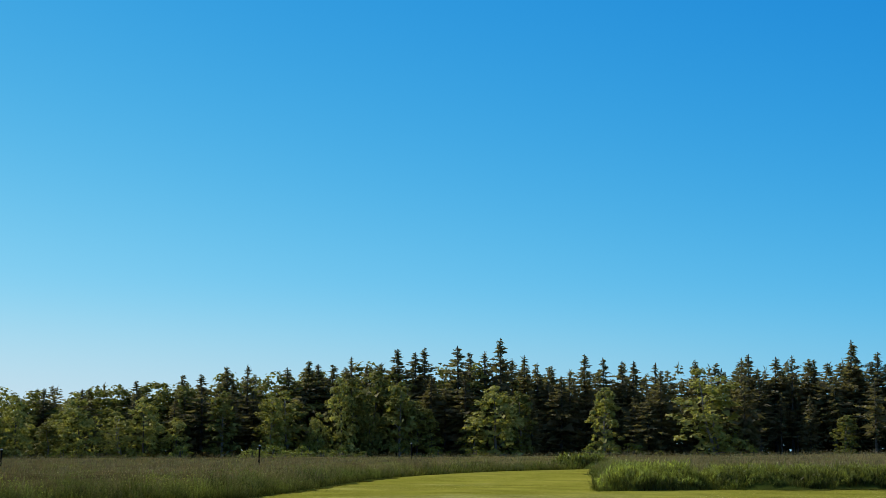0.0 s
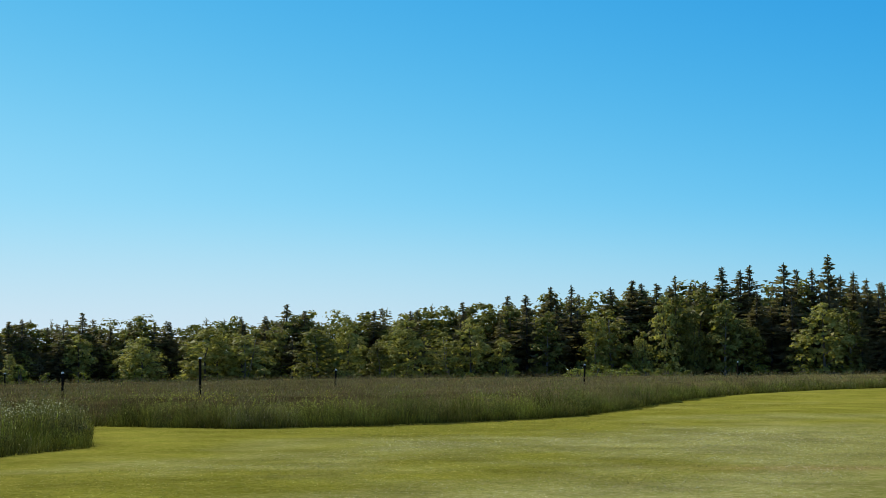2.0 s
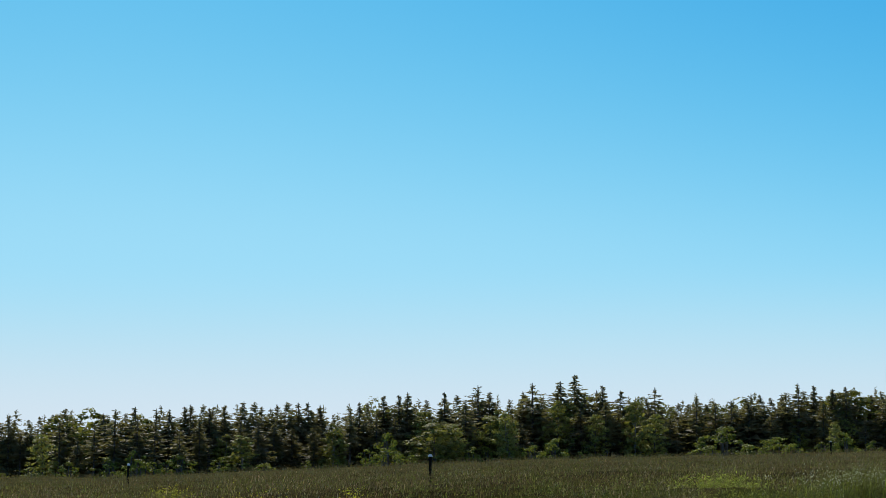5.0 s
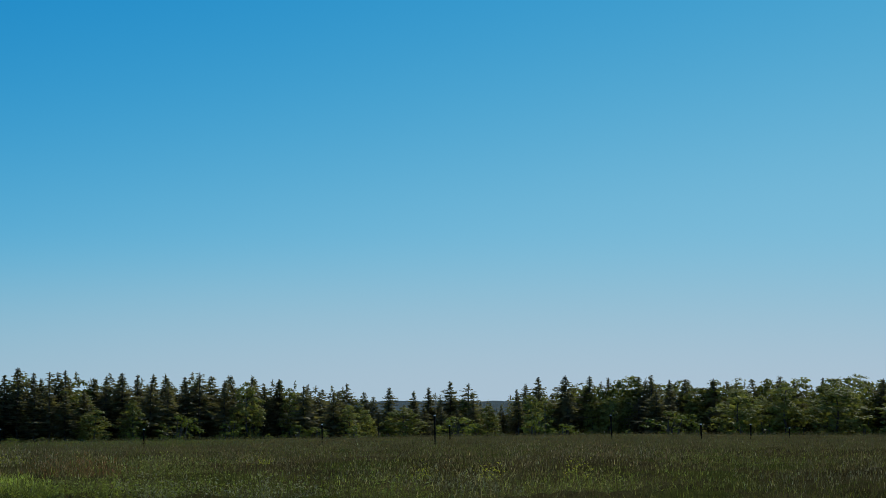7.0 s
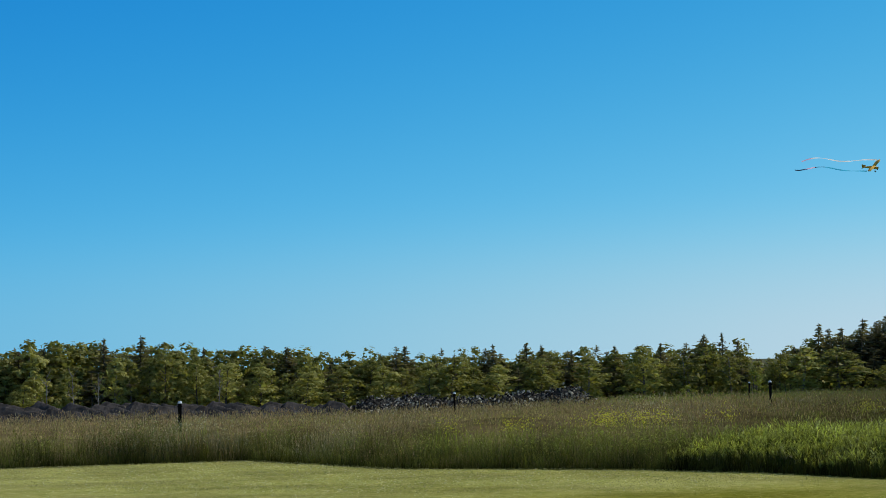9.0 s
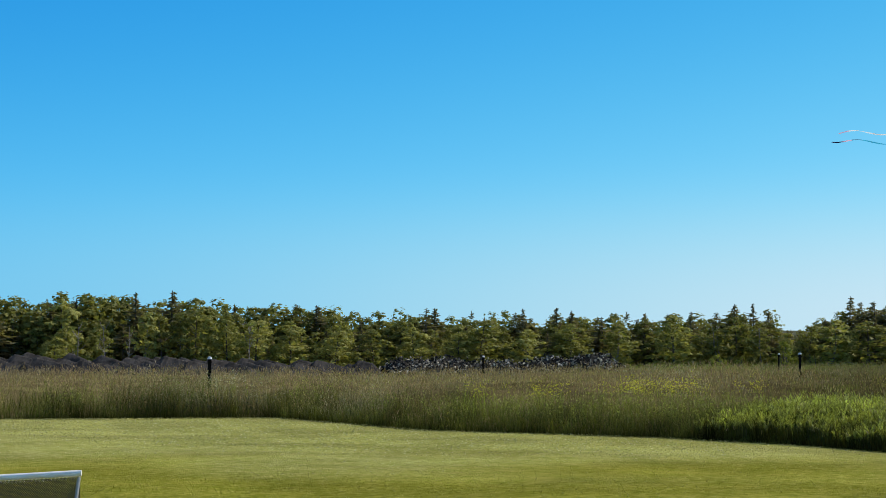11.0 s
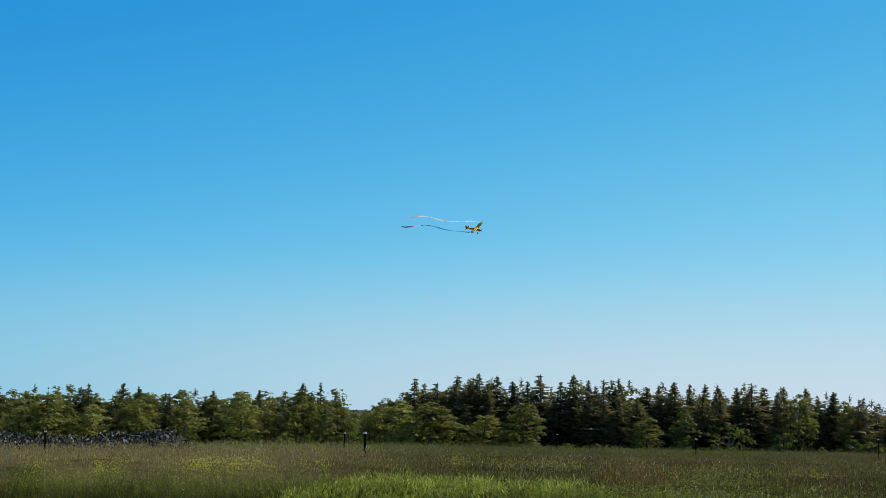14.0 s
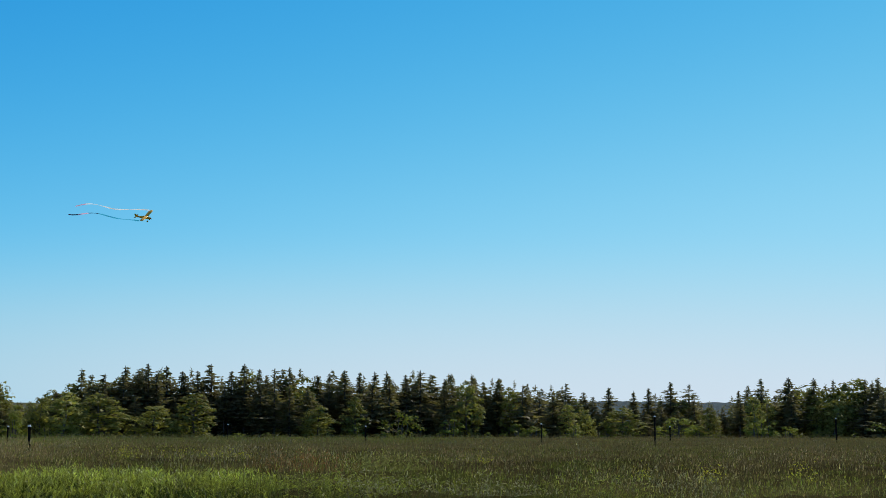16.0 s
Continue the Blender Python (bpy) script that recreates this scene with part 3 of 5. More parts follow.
SPRUCES_NORTH = [
    (-38.5, 8.8), (-38.8, 8.5), (-39.3, 8.5), (-40.1, 7.8), (-41.4, 7.8), (-41.8, 8.1), (-42.1, 8.1), (-42.8, 8), (-43.3, 7.8),
    (-43.9, 8.4), (-44.5, 8), (-45, 7.7), (-45.6, 8.2), (-45.8, 8), (-46.3, 7.7), (-46.7, 7.8), (-47.4, 8), (-48, 7.9),
    (-48.4, 7.5),
]
LEAFY_NORTH = [
    (-37.6, 5.2, 6.2), (-43.9, 4.7, 4.8), (-40.9, 5.5, 4.3), (-39.3, 4, 3.7), (-48.2, 2.6, 3.5), (-47.4, 3.4, 3.5), (-45.8, 2.6, 4.7),
    (-35.2, 6, 3.8), (-33.7, 2.4, 3.8),
]
SPRUCES_NORTH_WEST = [
    (-61.3, 8.2), (-62.6, 8.8), (-63.4, 8.3), (-65.1, 9.1), (-67.2, 8.2), (-69.1, 8.5), (-70, 8), (-72.6, 8.5), (-73.5, 8.5),
    (-74, 8.4), (-74.6, 8.5),
]
LEAFY_NORTH_WEST = [
    (-62.7, 2.4, 4.5), (-63.8, 6.5, 8.2), (-65.4, 7.4, 9.8), (-66.8, 7.2, 8.3), (-68.7, 7.4, 9.2), (-70.3, 7.6, 7.7), (-71.8, 7, 7),
    (-73.9, 3.7, 6.3), (-70.9, 3.1, 4.6),
]
SPRUCES_WEST = [
    (-74.6, 9.1), (-75, 8.9), (-76, 8.9), (-76.6, 9.2), (-77.4, 9.2), (-78.3, 9.2), (-78.7, 8.2), (-79, 7.4), (-80.6, 8.4),
    (-81.2, 8.7), (-81.9, 7.8), (-82.4, 7.4), (-83.2, 7.8), (-84.6, 8.4), (-84.9, 7.3), (-85.8, 7.3), (-86.8, 9), (-87.7, 9.4),
    (-88.4, 9.6), (-89.4, 9.9), (-89.9, 9.3), (-90.5, 9.5), (-90.9, 9.8), (-91.4, 9.6), (-91.9, 9.8), (-92.8, 9.1), (-93.7, 10.2),
    (-94.2, 10), (-94.7, 9.8), (-95.2, 10.5), (-95.6, 9.5), (-96.3, 10.5), (-96.7, 9.5), (-97.2, 9.4), (-97.7, 10.1), (-98.3, 10.3),
    (-98.6, 9.7), (-99, 10), (-99.7, 8.9), (-100.4, 9.6), (-101.2, 6.6), (-103.0, 7.8),
]
LEAFY_WEST = [
    (-100.9, 6.5, 7.0), (-99.8, 6.2, 8.6), (-98.1, 4.8, 6.5), (-96.8, 6.3, 7.3), (-91.5, 6.1, 4.5), (-92.8, 4.9, 5.2), (-88.4, 3.2, 4.6),
    (-86.1, 2.4, 4.7), (-90, 3.9, 4.6), (-84.5, 5.2, 3.9), (-80, 4.9, 4), (-82.8, 4.8, 7.1), (-81, 3.3, 6.4), (-78.2, 3.3, 4.8),
]
SPRUCES_SOUTH_WEST = [
    (-102.3, 5.4), (-103.5, 8.8), (-104.1, 8.8), (-105.5, 7.8), (-107, 7.7), (-109.4, 8.2), (-109.9, 8.6), (-111, 8.5), (-113.9, 8.8),
    (-114.2, 8.8), (-114.7, 8), (-116.3, 7.6), (-117.8, 9), (-120.5, 9.1), (-122.5, 10.5), (-123.7, 10.2), (-125.6, 9.4), (-126.4, 8.7),
]
LEAFY_SOUTH_WEST = [
    (-107.9, 6.1, 6.3), (-104.6, 6.8, 6.3), (-106, 7.2, 7), (-103.3, 6.4, 4.9), (-102.4, 3.6, 4.0), (-109.4, 6.4, 6.2), (-110.9, 5.8, 6.2),
    (-112.4, 7.2, 7.5), (-113.1, 6.6, 4.8), (-114.6, 6.3, 6.1), (-115.9, 6, 6.1), (-117.2, 5.9, 6), (-118.7, 6.9, 6), (-119.8, 7.1, 6),
    (-120.7, 7.7, 5.3), (-121.8, 8.7, 5.9), (-122.3, 7.7, 5.3), (-123.4, 7.9, 4.6), (-124.9, 6.3, 3.9), (-126.3, 4.9, 3.9), (-125.9, 6.5, 3.9),
]

SPRUCES = SPRUCES_EAST + SPRUCES_NORTH_EAST + SPRUCES_NORTH + SPRUCES_NORTH_WEST + SPRUCES_WEST + SPRUCES_SOUTH_WEST
BROAD = LEAFY_EAST + LEAFY_NORTH_EAST + LEAFY_NORTH + LEAFY_NORTH_WEST + LEAFY_WEST + LEAFY_SOUTH_WEST
# height of the lower canopy, and the share of spruces in it
CANOPY = ((-130, 9.7), (-121, 9.4), (-118, 8.6), (-114, 7.9), (-110, 7.7), (-104, 7.7), (-103.0, 7.6), (-102.6, 5.6), (-102.0, 5.6), (-101.5, 7.2), (-100.8, 7.4), (-100, 8.8), (-98, 9.4), (-88, 9.2), (-86, 8.2), (-84, 6.8), (-82.8, 5.6), (-81, 7.1), (-79.7, 5.4), (-78.6, 7.4), (-76, 8.3), (-70, 8.6), (-62, 8.3), (-48, 7.6), (-36, 8.0),
          (-29, 7.5), (-22, 7.8), (-15, 8.2), (-9, 9.8), (-3, 11.8), (14, 11.9), (20, 12))
SPRUCE_SHARE = ((-130, 0.15), (-104, 0.15), (-101, 0.3), (-98, 0.93), (-88, 0.88), (-78, 0.6), (-73, 0.3), (-64, 0.2), (-58, 0.6), (-48, 0.9), (-30, 0.8),
                (-25, 0.85), (-21, 0.3), (-8, 0.25), (-4, 0.45), (1, 0.7), (4, 1.0), (20, 1.0))


def slim(head):
    """The tall eastern spruces are narrower."""
    return float(np.interp(head, (-6, 2), (1.0, 0.8)))


def build_forest():
    rng = np.random.default_rng(7)
    for head, tall in SPRUCES:
        r = float(between(WOOD_EDGE, head)) + 6 + rng.uniform(-2, 3)
        x, y = spot(head, r)
        SPRUCE.plant(int(rng.integers(0, 8)), x, y, float(ground_at(head, r)) - 0.1, tall / 10 * rng.uniform(1.5, 2.0) * slim(head), tall / 10, rng.uniform(0, 360))
    for head, tall, wide in BROAD:
        r = float(between(WOOD_EDGE, head)) - 3 + rng.uniform(-1.5, 1.5)
        x, y = spot(head, r)
        z = float(ground_at(head, r)) - 0.1
        if tall < 4.2:
            BUSH.plant(int(rng.integers(0, 3)), x, y, z, wide / 3.6, tall / 3, rng.uniform(0, 360))
        else:
            LEAFY.plant(int(rng.integers(0, 5)), x, y, z, wide / 6, tall / 10, rng.uniform(0, 360))
    # the front row between them
    head = -129.0
    while head < 17:
        head += 0.62 * rng.uniform(0.6, 1.4)
        r = float(between(WOOD_EDGE, head)) + 2 + rng.uniform(-2.5, 3)
        x, y = spot(head, r)
        z = float(ground_at(head, r)) - 0.1
        tall = float(between(CANOPY, head)) * rng.uniform(0.6, 0.97)
        if rng.random() < between(SPRUCE_SHARE, head):
            SPRUCE.plant(int(rng.integers(0, 8)), x, y, z, tall / 10 * rng.uniform(1.5, 2.1) * slim(head), tall / 10, rng.uniform(0, 360))
        else:
            LEAFY.plant(int(rng.integers(0, 5)), x, y, z, tall / 10 * rng.uniform(1.0, 1.4), tall / 10, rng.uniform(0, 360))
    head = -128.0
    while head < 16:
        head += rng.uniform(0.5, 1.7)
        if head > -8 and rng.random() < 0.5:
            continue
        r = float(between(WOOD_EDGE, head)) - 5 + rng.uniform(-2, 2)
        x, y = spot(head, r)
        s = rng.uniform(0.45, 0.95)
        BUSH.plant(int(rng.integers(0, 3)), x, y, float(ground_at(head, r)) - 0.1, s, s * rng.uniform(0.7, 1.0), rng.uniform(0, 360))


build_forest()
for head, r, wide, tall in ((-6.2, 190, 1.0, 0.55), (-5.6, 193, 0.9, 0.7), (-5.0, 189, 1.1, 0.5), (-4.5, 192, 0.8, 0.65), (-3.9, 190, 1.0, 0.5), (-3.3, 193, 0.9, 0.6), (-2.7, 191, 0.9, 0.45)):
    x, y = spot(head, r)
    BUSH.plant(int(abs(head) * 10), x, y, float(ground_at(head, r)) - 0.1, wide, tall, head * 50)


def build_deep_woods():
    """The wood behind its edge: one mass of spruces and one of broadleaf trees."""
    rng = np.random.default_rng(17)
    near = ([spruce_parts(30 + s, each=8, bare=0.2, radius=2.0 + 0.1 * s, taper=0.7 + 0.1 * s)[1] for s in range(4)], [leafy_parts(50 + s, low=0.2, clumps=46, per=24, size=0.25)[1] for s in range(3)])
    deep = ([spruce_parts(40 + s, whorls=13, boughs=5, each=4, radius=2.4, bare=0.03, core=90, core_top=0.93)[1] for s in range(3)],
            [leafy_parts(60 + s, low=0.02, clumps=46, per=9, size=0.27, inside=60)[1] for s in range(3)])
    pieces = ([], [])
    for depth, step, models, least, most in ((8, 0.42, near, 0.82, 1.06), (12, 0.66, deep, 0.86, 1.1), (18, 0.85, deep, 0.9, 1.12)):
        head = -131.0
        while head < 18:
            head += step * rng.uniform(0.65, 1.35)
            r = float(between(WOOD_EDGE, head)) + depth + rng.uniform(-3, 3)
            x, y = spot(head, r)
            s = float(between(CANOPY, head)) / 10 * rng.uniform(least, most)
            kind = 0 if rng.random() < 1.1 * between(SPRUCE_SHARE, head) - 0.05 else 1
            v, f = models[kind][rng.integers(0, len(models[kind]))]
            a, wide = rng.uniform(0, 6.28), s * rng.uniform(1.2, 1.8) * (1.1 if kind == 0 else 0.9)
            c, n = math.cos(a) * wide, math.sin(a) * wide
            w = np.stack([v[:, 0] * c - v[:, 1] * n + x, v[:, 0] * n + v[:, 1] * c + y, v[:, 2] * s + float(ground_at(head, r))], -1)
            pieces[kind].append((w, f))
    # the undergrowth below their crowns
    low = [leafy_parts(66 + s, height=3.0, width=4.0, low=0.0, clumps=20, per=7, size=0.34, inside=24)[1] for s in range(2)]
    head = -131.0
    while head < 18:
        head += 0.36 * rng.uniform(0.6, 1.4)
        r = float(between(WOOD_EDGE, head)) + 13 + rng.uniform(-3, 3)
        v, f = low[rng.integers(0, 2)]
        s, (x, y) = rng.uniform(0.8, 1.4), spot(head, r)
        pieces[1].append((v * (s, s, s) + (x, y, float(ground_at(head, r)) - 0.1), f))
    for kind, name, mat, label in ((0, "spruce_woods", NEEDLES, "dark mass of spruces standing behind the forest edge"), (1, "leafy_woods", LEAVES, "green mass of broadleaf trees behind the forest edge")):
        tagged(new(name, raw_mesh(name, *merged(pieces[kind]), mat)), label, "forest", kind="stuff")


build_deep_woods()


def bare_birch(seed):
    """A thin pale stem with forked bare limbs and a wisp of leaves."""
    rng = np.random.default_rng(seed)
    pts = np.stack([0.12 * np.sin(np.linspace(0, 3, 7) + seed), 0.1 * np.cos(np.linspace(0, 2, 7)), np.linspace(0, 7, 7)], -1)
    limbs, tips = [tube(pts, np.linspace(0.09, 0.02, 7), 6)], []
    for k in range(11):
        z = rng.uniform(2.4, 6.6)
        a = rng.uniform(0, 6.28)
        out = np.array([np.cos(a), np.sin(a), 0])
        base = np.array([np.interp(z, pts[:, 2], pts[:, 0]), np.interp(z, pts[:, 2], pts[:, 1]), z])
        end = base + out * rng.uniform(0.5, 1.1) + (0, 0, rng.uniform(0.7, 1.5))
        limbs.append(tube([base, base * 0.5 + end * 0.5 + out * 0.12, end], (0.04, 0.028, 0.008), 4))
        tips.append(end)
    return merged(limbs), leaf_cloud(rng, np.array(tips), np.full(len(tips), 0.32), 9, 0.13)


for k, (head, r) in enumerate(((-123.9, 193), (-124.7, 195), (-125.5, 194), (-120.0, 196))):
    x, y = spot(head, r)
    birch = tree_kind("birch_tree", bare_birch(70 + k), PALE_BARK, SCRUB, "thin nearly bare birch with a pale trunk", "birch", "pale birches behind the soil heaps")
    birch.matrix_basis = pose(x, y, float(ground_at(head, r)) - 0.1, 0, 0, 70 * k) @ Matrix.Diagonal((0.85, 0.85, 0.85, 1))

# ---------------------------------------------------------------- meadow


def blades(x, y, z, height, width, lean, root, tip, seed, seeded=None, toward=None):
    """Grass blades as tapering bent strips of three triangles, tinted from root to tip. seeded: those that are stalks with a
    spindle of seed at the top; toward: the direction of their bow."""
    rng = np.random.default_rng(seed)
    n = len(x)
    a = rng.uniform(0, 2 * np.pi, n)
    side = np.stack([np.cos(a), np.sin(a), np.zeros(n)], -1) * (width / 2)[:, None]
    b = rng.uniform(0, 2 * np.pi, n) if toward is None else toward
    bow = np.stack([np.cos(b), np.sin(b), np.zeros(n)], -1) * (lean * height)[:, None]
    base = np.stack([x, y, z], -1)
    up = np.stack([np.zeros(n), np.zeros(n), height], -1)
    head = np.zeros((n, 1)) if seeded is None else seeded[:, None].astype(float)
    at, foot, waist = 0.6 + 0.22 * head, 1 - 0.6 * head, 0.8 + 0.5 * head
    mid, top = base + up * at + bow * at * at * 0.9, base + up * (1 - 0.25 * lean)[:, None] + bow
    v = np.stack([base - side * foot, base + side * foot, mid - side * waist, mid + side * waist, top], 1).reshape(-1, 3)
    q = np.arange(n)[:, None] * 5
    f = np.concatenate([q + (0, 1, 3), q + (0, 3, 2), q + (2, 3, 4)])
    share = 0.45 - 0.1 * head
    middle = root * (1 - share) + tip * share
    t = np.stack([root, root, middle, middle, tip], 1).reshape(-1, 3)
    return v, f, t


def scatter(rng, r0, r1, density, h0=-131.0, h1=18.0):
    area = 0.5 * math.radians(h1 - h0) * (r1 * r1 - r0 * r0)
    n = int(area * density)
    head = rng.uniform(h0, h1, n)
    r = np.sqrt(rng.uniform(r0 * r0, r1 * r1, n))
    x, y = spot(head, r)
    ok = ~on_lawn(x, y) & (r < between(WOOD_EDGE, head) - 1)
    return x[ok], y[ok], head[ok], r[ok]


GREEN, STRAW, PLUM, LUSH = (np.array(c) for c in ((0.135, 0.142, 0.03), (0.55, 0.42, 0.225), (0.37, 0.25, 0.155), (0.29, 0.305, 0.06)))


def growth(head):
    return np.interp(head, (-131, -105, -101, -96, -88, -60, -30, 20), (0.94, 0.92, 0.86, 0.80, 0.75, 0.73, 0.86, 0.9))


def brown(head):
    """Share of purple-brown grasses against straw-coloured ones, round the field."""
    return np.interp(head, (-131, -107, -99, -60, -30, 0, 18), (0.32, 0.26, 0.05, 0.06, 0.12, 0.16, 0.14))


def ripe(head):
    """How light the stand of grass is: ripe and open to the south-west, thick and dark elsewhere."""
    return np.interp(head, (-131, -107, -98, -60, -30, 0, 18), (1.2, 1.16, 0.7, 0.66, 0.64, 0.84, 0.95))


# heading, distance, half width, half depth and height of the stands of reeds, and how many stalks, how long their leaves and how bright their green
REEDS = ((-101.2, 30.9, 2.9, 2.3, 0.82, 3600, 0.052, 1.05, "lush bright green broad-bladed reeds at the lawn's edge"),
         (-96.8, 28.6, 2.0, 2.0, 0.82, 1900, 0.05, 1.0, "bright green reeds thinning out along the lawn's edge"),
         (6.7, 70.2, 2.5, 3.0, 1.15, 2400, 0.09, 1.0, "bright green leafy reeds on the corner of the uncut strip"),
         (9.8, 72.4, 2.4, 2.0, 1.0, 1900, 0.09, 0.72, "green reeds along the front of the uncut strip"),
         (12.4, 73.4, 2.8, 2.0, 0.98, 2000, 0.09, 0.66, "darker green reeds along the front of the uncut strip"),
         (15.2, 74.2, 2.6, 2.0, 0.95, 1400, 0.09, 0.62, "green reeds at the end of the uncut strip"),
         (4.6, 135.0, 2.6, 1.6, 1.2, 400, 0.2, 0.6, "dark green tuft of reeds by the far lawn edge"))


def reed_lift(x, y):
    """Height of the reeds at these places: low mounds with uneven rims."""
    top = np.zeros(np.shape(x))
    for head, r, across, deep, tall, *rest in REEDS:
        x0, y0 = spot(head, r)
        h = math.radians(head)
        u = ((x - x0) * math.cos(h) - (y - y0) * math.sin(h)) / across
        w = ((x - x0) * math.sin(h) + (y - y0) * math.cos(h)) / deep
        room = 1.0 - u * u - w * w + 0.16 * swell(x, y, 1.9, 41)
        top = np.maximum(top, tall * np.clip(room * 1.5, 0, 1) ** 0.6 * (0.92 + 0.1 * swell(x, y, 1.1, 42)))
    return top


def lush_patch(x, y, head):
    """Share of fresh green grass: drifts of it through the northern meadow, few in the ripe south-west, a strip before the western wood."""
    drift = np.clip(1.5 * swell(x, y, 7.0, 21) + 0.5 * swell(x, y, 2.2, 23) - 0.45, 0, 1) * np.interp(head, (-131, -106, -98, 18), (0.25, 0.3, 0.75, 0.75))
    back = np.clip((np.hypot(x, y) - 105) / 25, 0, 0.9) * np.interp(head, (-111, -108, -90, -86), (0, 1, 1, 0))
    return np.maximum(drift, back)


def pale_patch(x, y):
    """Share of pale feathery seed heads."""
    return np.clip(1.4 * swell(x, y, 6.0, 22) + 0.4 * swell(x, y, 2.5, 24) - 0.6, 0, 0.7)


def build_thatch():
    """The dense lower growth that closes the view between the stalks."""
    rng = np.random.default_rng(13)
    heads = np.arange(-131, 18.01, 0.45)
    rings = np.concatenate([12 * 1.011 ** np.arange(0, 160), 69 * 1.0185 ** np.arange(0, 71)])
    hh, rr = np.meshgrid(heads, rings, indexing="ij")
    hh, rr = hh + rng.uniform(-0.15, 0.15, hh.shape), rr * (1 + rng.uniform(-0.0035, 0.0035, hh.shape))
    x, y = spot(hh, rr)
    gap = np.where(on_lawn(x, y), 0, edge_gap(x, y))
    start = np.clip(rr / 65, 0.45, 1.6)
    ramp_up = np.clip((gap - start) / (1.7 + 0.6 * swell(x, y, 2.6, 6)), 0, 1) ** 0.9
    rise = (0.66 * growth(hh) * (1 + 0.12 * swell(x, y, 38, 1) + 0.2 * swell(x, y, 7, 2)) + rng.normal(0, 0.03, hh.shape)) * ramp_up - 0.1 * (gap < start)
    # solid body added under the reeds to stop light passing through
    lift = reed_lift(x, y) * np.clip((gap - 0.2) / 0.5, 0, 1) * 0.68
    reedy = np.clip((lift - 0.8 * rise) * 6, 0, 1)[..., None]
    rise = np.maximum(rise, lift)
    z = ground_xy(x, y) + rise
    broad, fine = swell(x, y, 38, 1), swell(x, y, 7, 2)
    k = np.clip(0.5 + brown(hh) + 0.45 * broad + 0.35 * fine, 0, 1)[..., None]
    # coloured like shaded grass: the shade between stalks is in the tint
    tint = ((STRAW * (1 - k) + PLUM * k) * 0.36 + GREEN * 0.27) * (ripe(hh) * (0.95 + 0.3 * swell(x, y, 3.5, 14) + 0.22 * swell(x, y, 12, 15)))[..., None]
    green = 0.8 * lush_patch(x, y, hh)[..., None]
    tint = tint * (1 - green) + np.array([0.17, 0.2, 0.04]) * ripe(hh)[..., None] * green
    # distance fade painted in: the growth lightens farther out
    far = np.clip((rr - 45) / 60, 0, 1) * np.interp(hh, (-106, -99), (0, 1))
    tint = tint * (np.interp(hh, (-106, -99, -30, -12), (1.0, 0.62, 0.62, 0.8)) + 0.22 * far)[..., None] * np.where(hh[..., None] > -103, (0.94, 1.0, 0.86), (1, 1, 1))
    # face along the lawn greener and darker, its shade painted in
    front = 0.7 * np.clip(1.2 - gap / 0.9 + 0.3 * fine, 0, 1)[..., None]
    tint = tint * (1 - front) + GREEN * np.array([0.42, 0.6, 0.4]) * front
    # reed body tinted dark green, shade inside the stand painted in
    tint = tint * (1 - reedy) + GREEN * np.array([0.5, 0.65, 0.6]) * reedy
    n, m = hh.shape
    i, j = np.meshgrid(np.arange(n - 1), np.arange(m - 1), indexing="ij")
    f = np.stack([i * m + j, (i + 1) * m + j, (i + 1) * m + j + 1, i * m + j + 1], -1).reshape(-1, 4)
    keep = (gap.ravel()[f] > 0.05).any(1) & (rr.ravel()[f] < between(WOOD_EDGE, hh.ravel()[f]) + 6).all(1)
    used, f = np.unique(f[keep], return_inverse=True)
    verts = np.stack([x, y, z], -1).reshape(-1, 3)[used]
    tagged(new("meadow_thatch", raw_mesh("meadow_thatch", verts, f.reshape(-1, 4), THATCH, tint.reshape(-1, 3)[used], smooth=True)), "dense undergrowth between the meadow stalks, coloured olive brown as in shade", "grass", kind="stuff")


build_thatch()


def grass_tints(rng, x, y, head):
    """Tip colours of the mixed grasses at these places."""
    n = len(x)
    broad, fine, tuft = swell(x, y, 38, 1), swell(x, y, 7, 2), swell(x, y, 1.7, 5)
    k = np.clip(0.5 + brown(head) + 0.45 * broad + 0.35 * fine + 0.2 * tuft + rng.normal(0, 0.25, n), 0, 1)[:, None]
    tip = STRAW * (1 - k) + PLUM * k
    g = np.clip(np.interp(head, (-131, -107, -99, -60, -35, 18), (0.1, 0.14, 0.40, 0.42, 0.40, 0.40)) - 0.6 * fine - 0.45 * broad + 0.25 * tuft + rng.normal(0, 0.3, n), 0, 1)[:, None]
    tip = tip * (1 - g) + LUSH * g
    green, pale = lush_patch(x, y, head)[:, None], pale_patch(x, y)[:, None]
    tip = tip * (1 - green) + np.array([0.36, 0.41, 0.085]) * green
    tip = tip * (1 - pale) + np.array([0.50, 0.44, 0.33]) * pale
    uneven = np.exp(rng.normal(0, 1, n) * np.clip(42 / np.hypot(x, y), 0.3, 1) * np.interp(head, (-131, -106, -98, -40, 0, 18), (0.1, 0.14, 0.5, 0.5, 0.35, 0.3)))[:, None]
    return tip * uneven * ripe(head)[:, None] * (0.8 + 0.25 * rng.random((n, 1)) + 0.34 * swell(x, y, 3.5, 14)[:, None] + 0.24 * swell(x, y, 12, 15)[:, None])


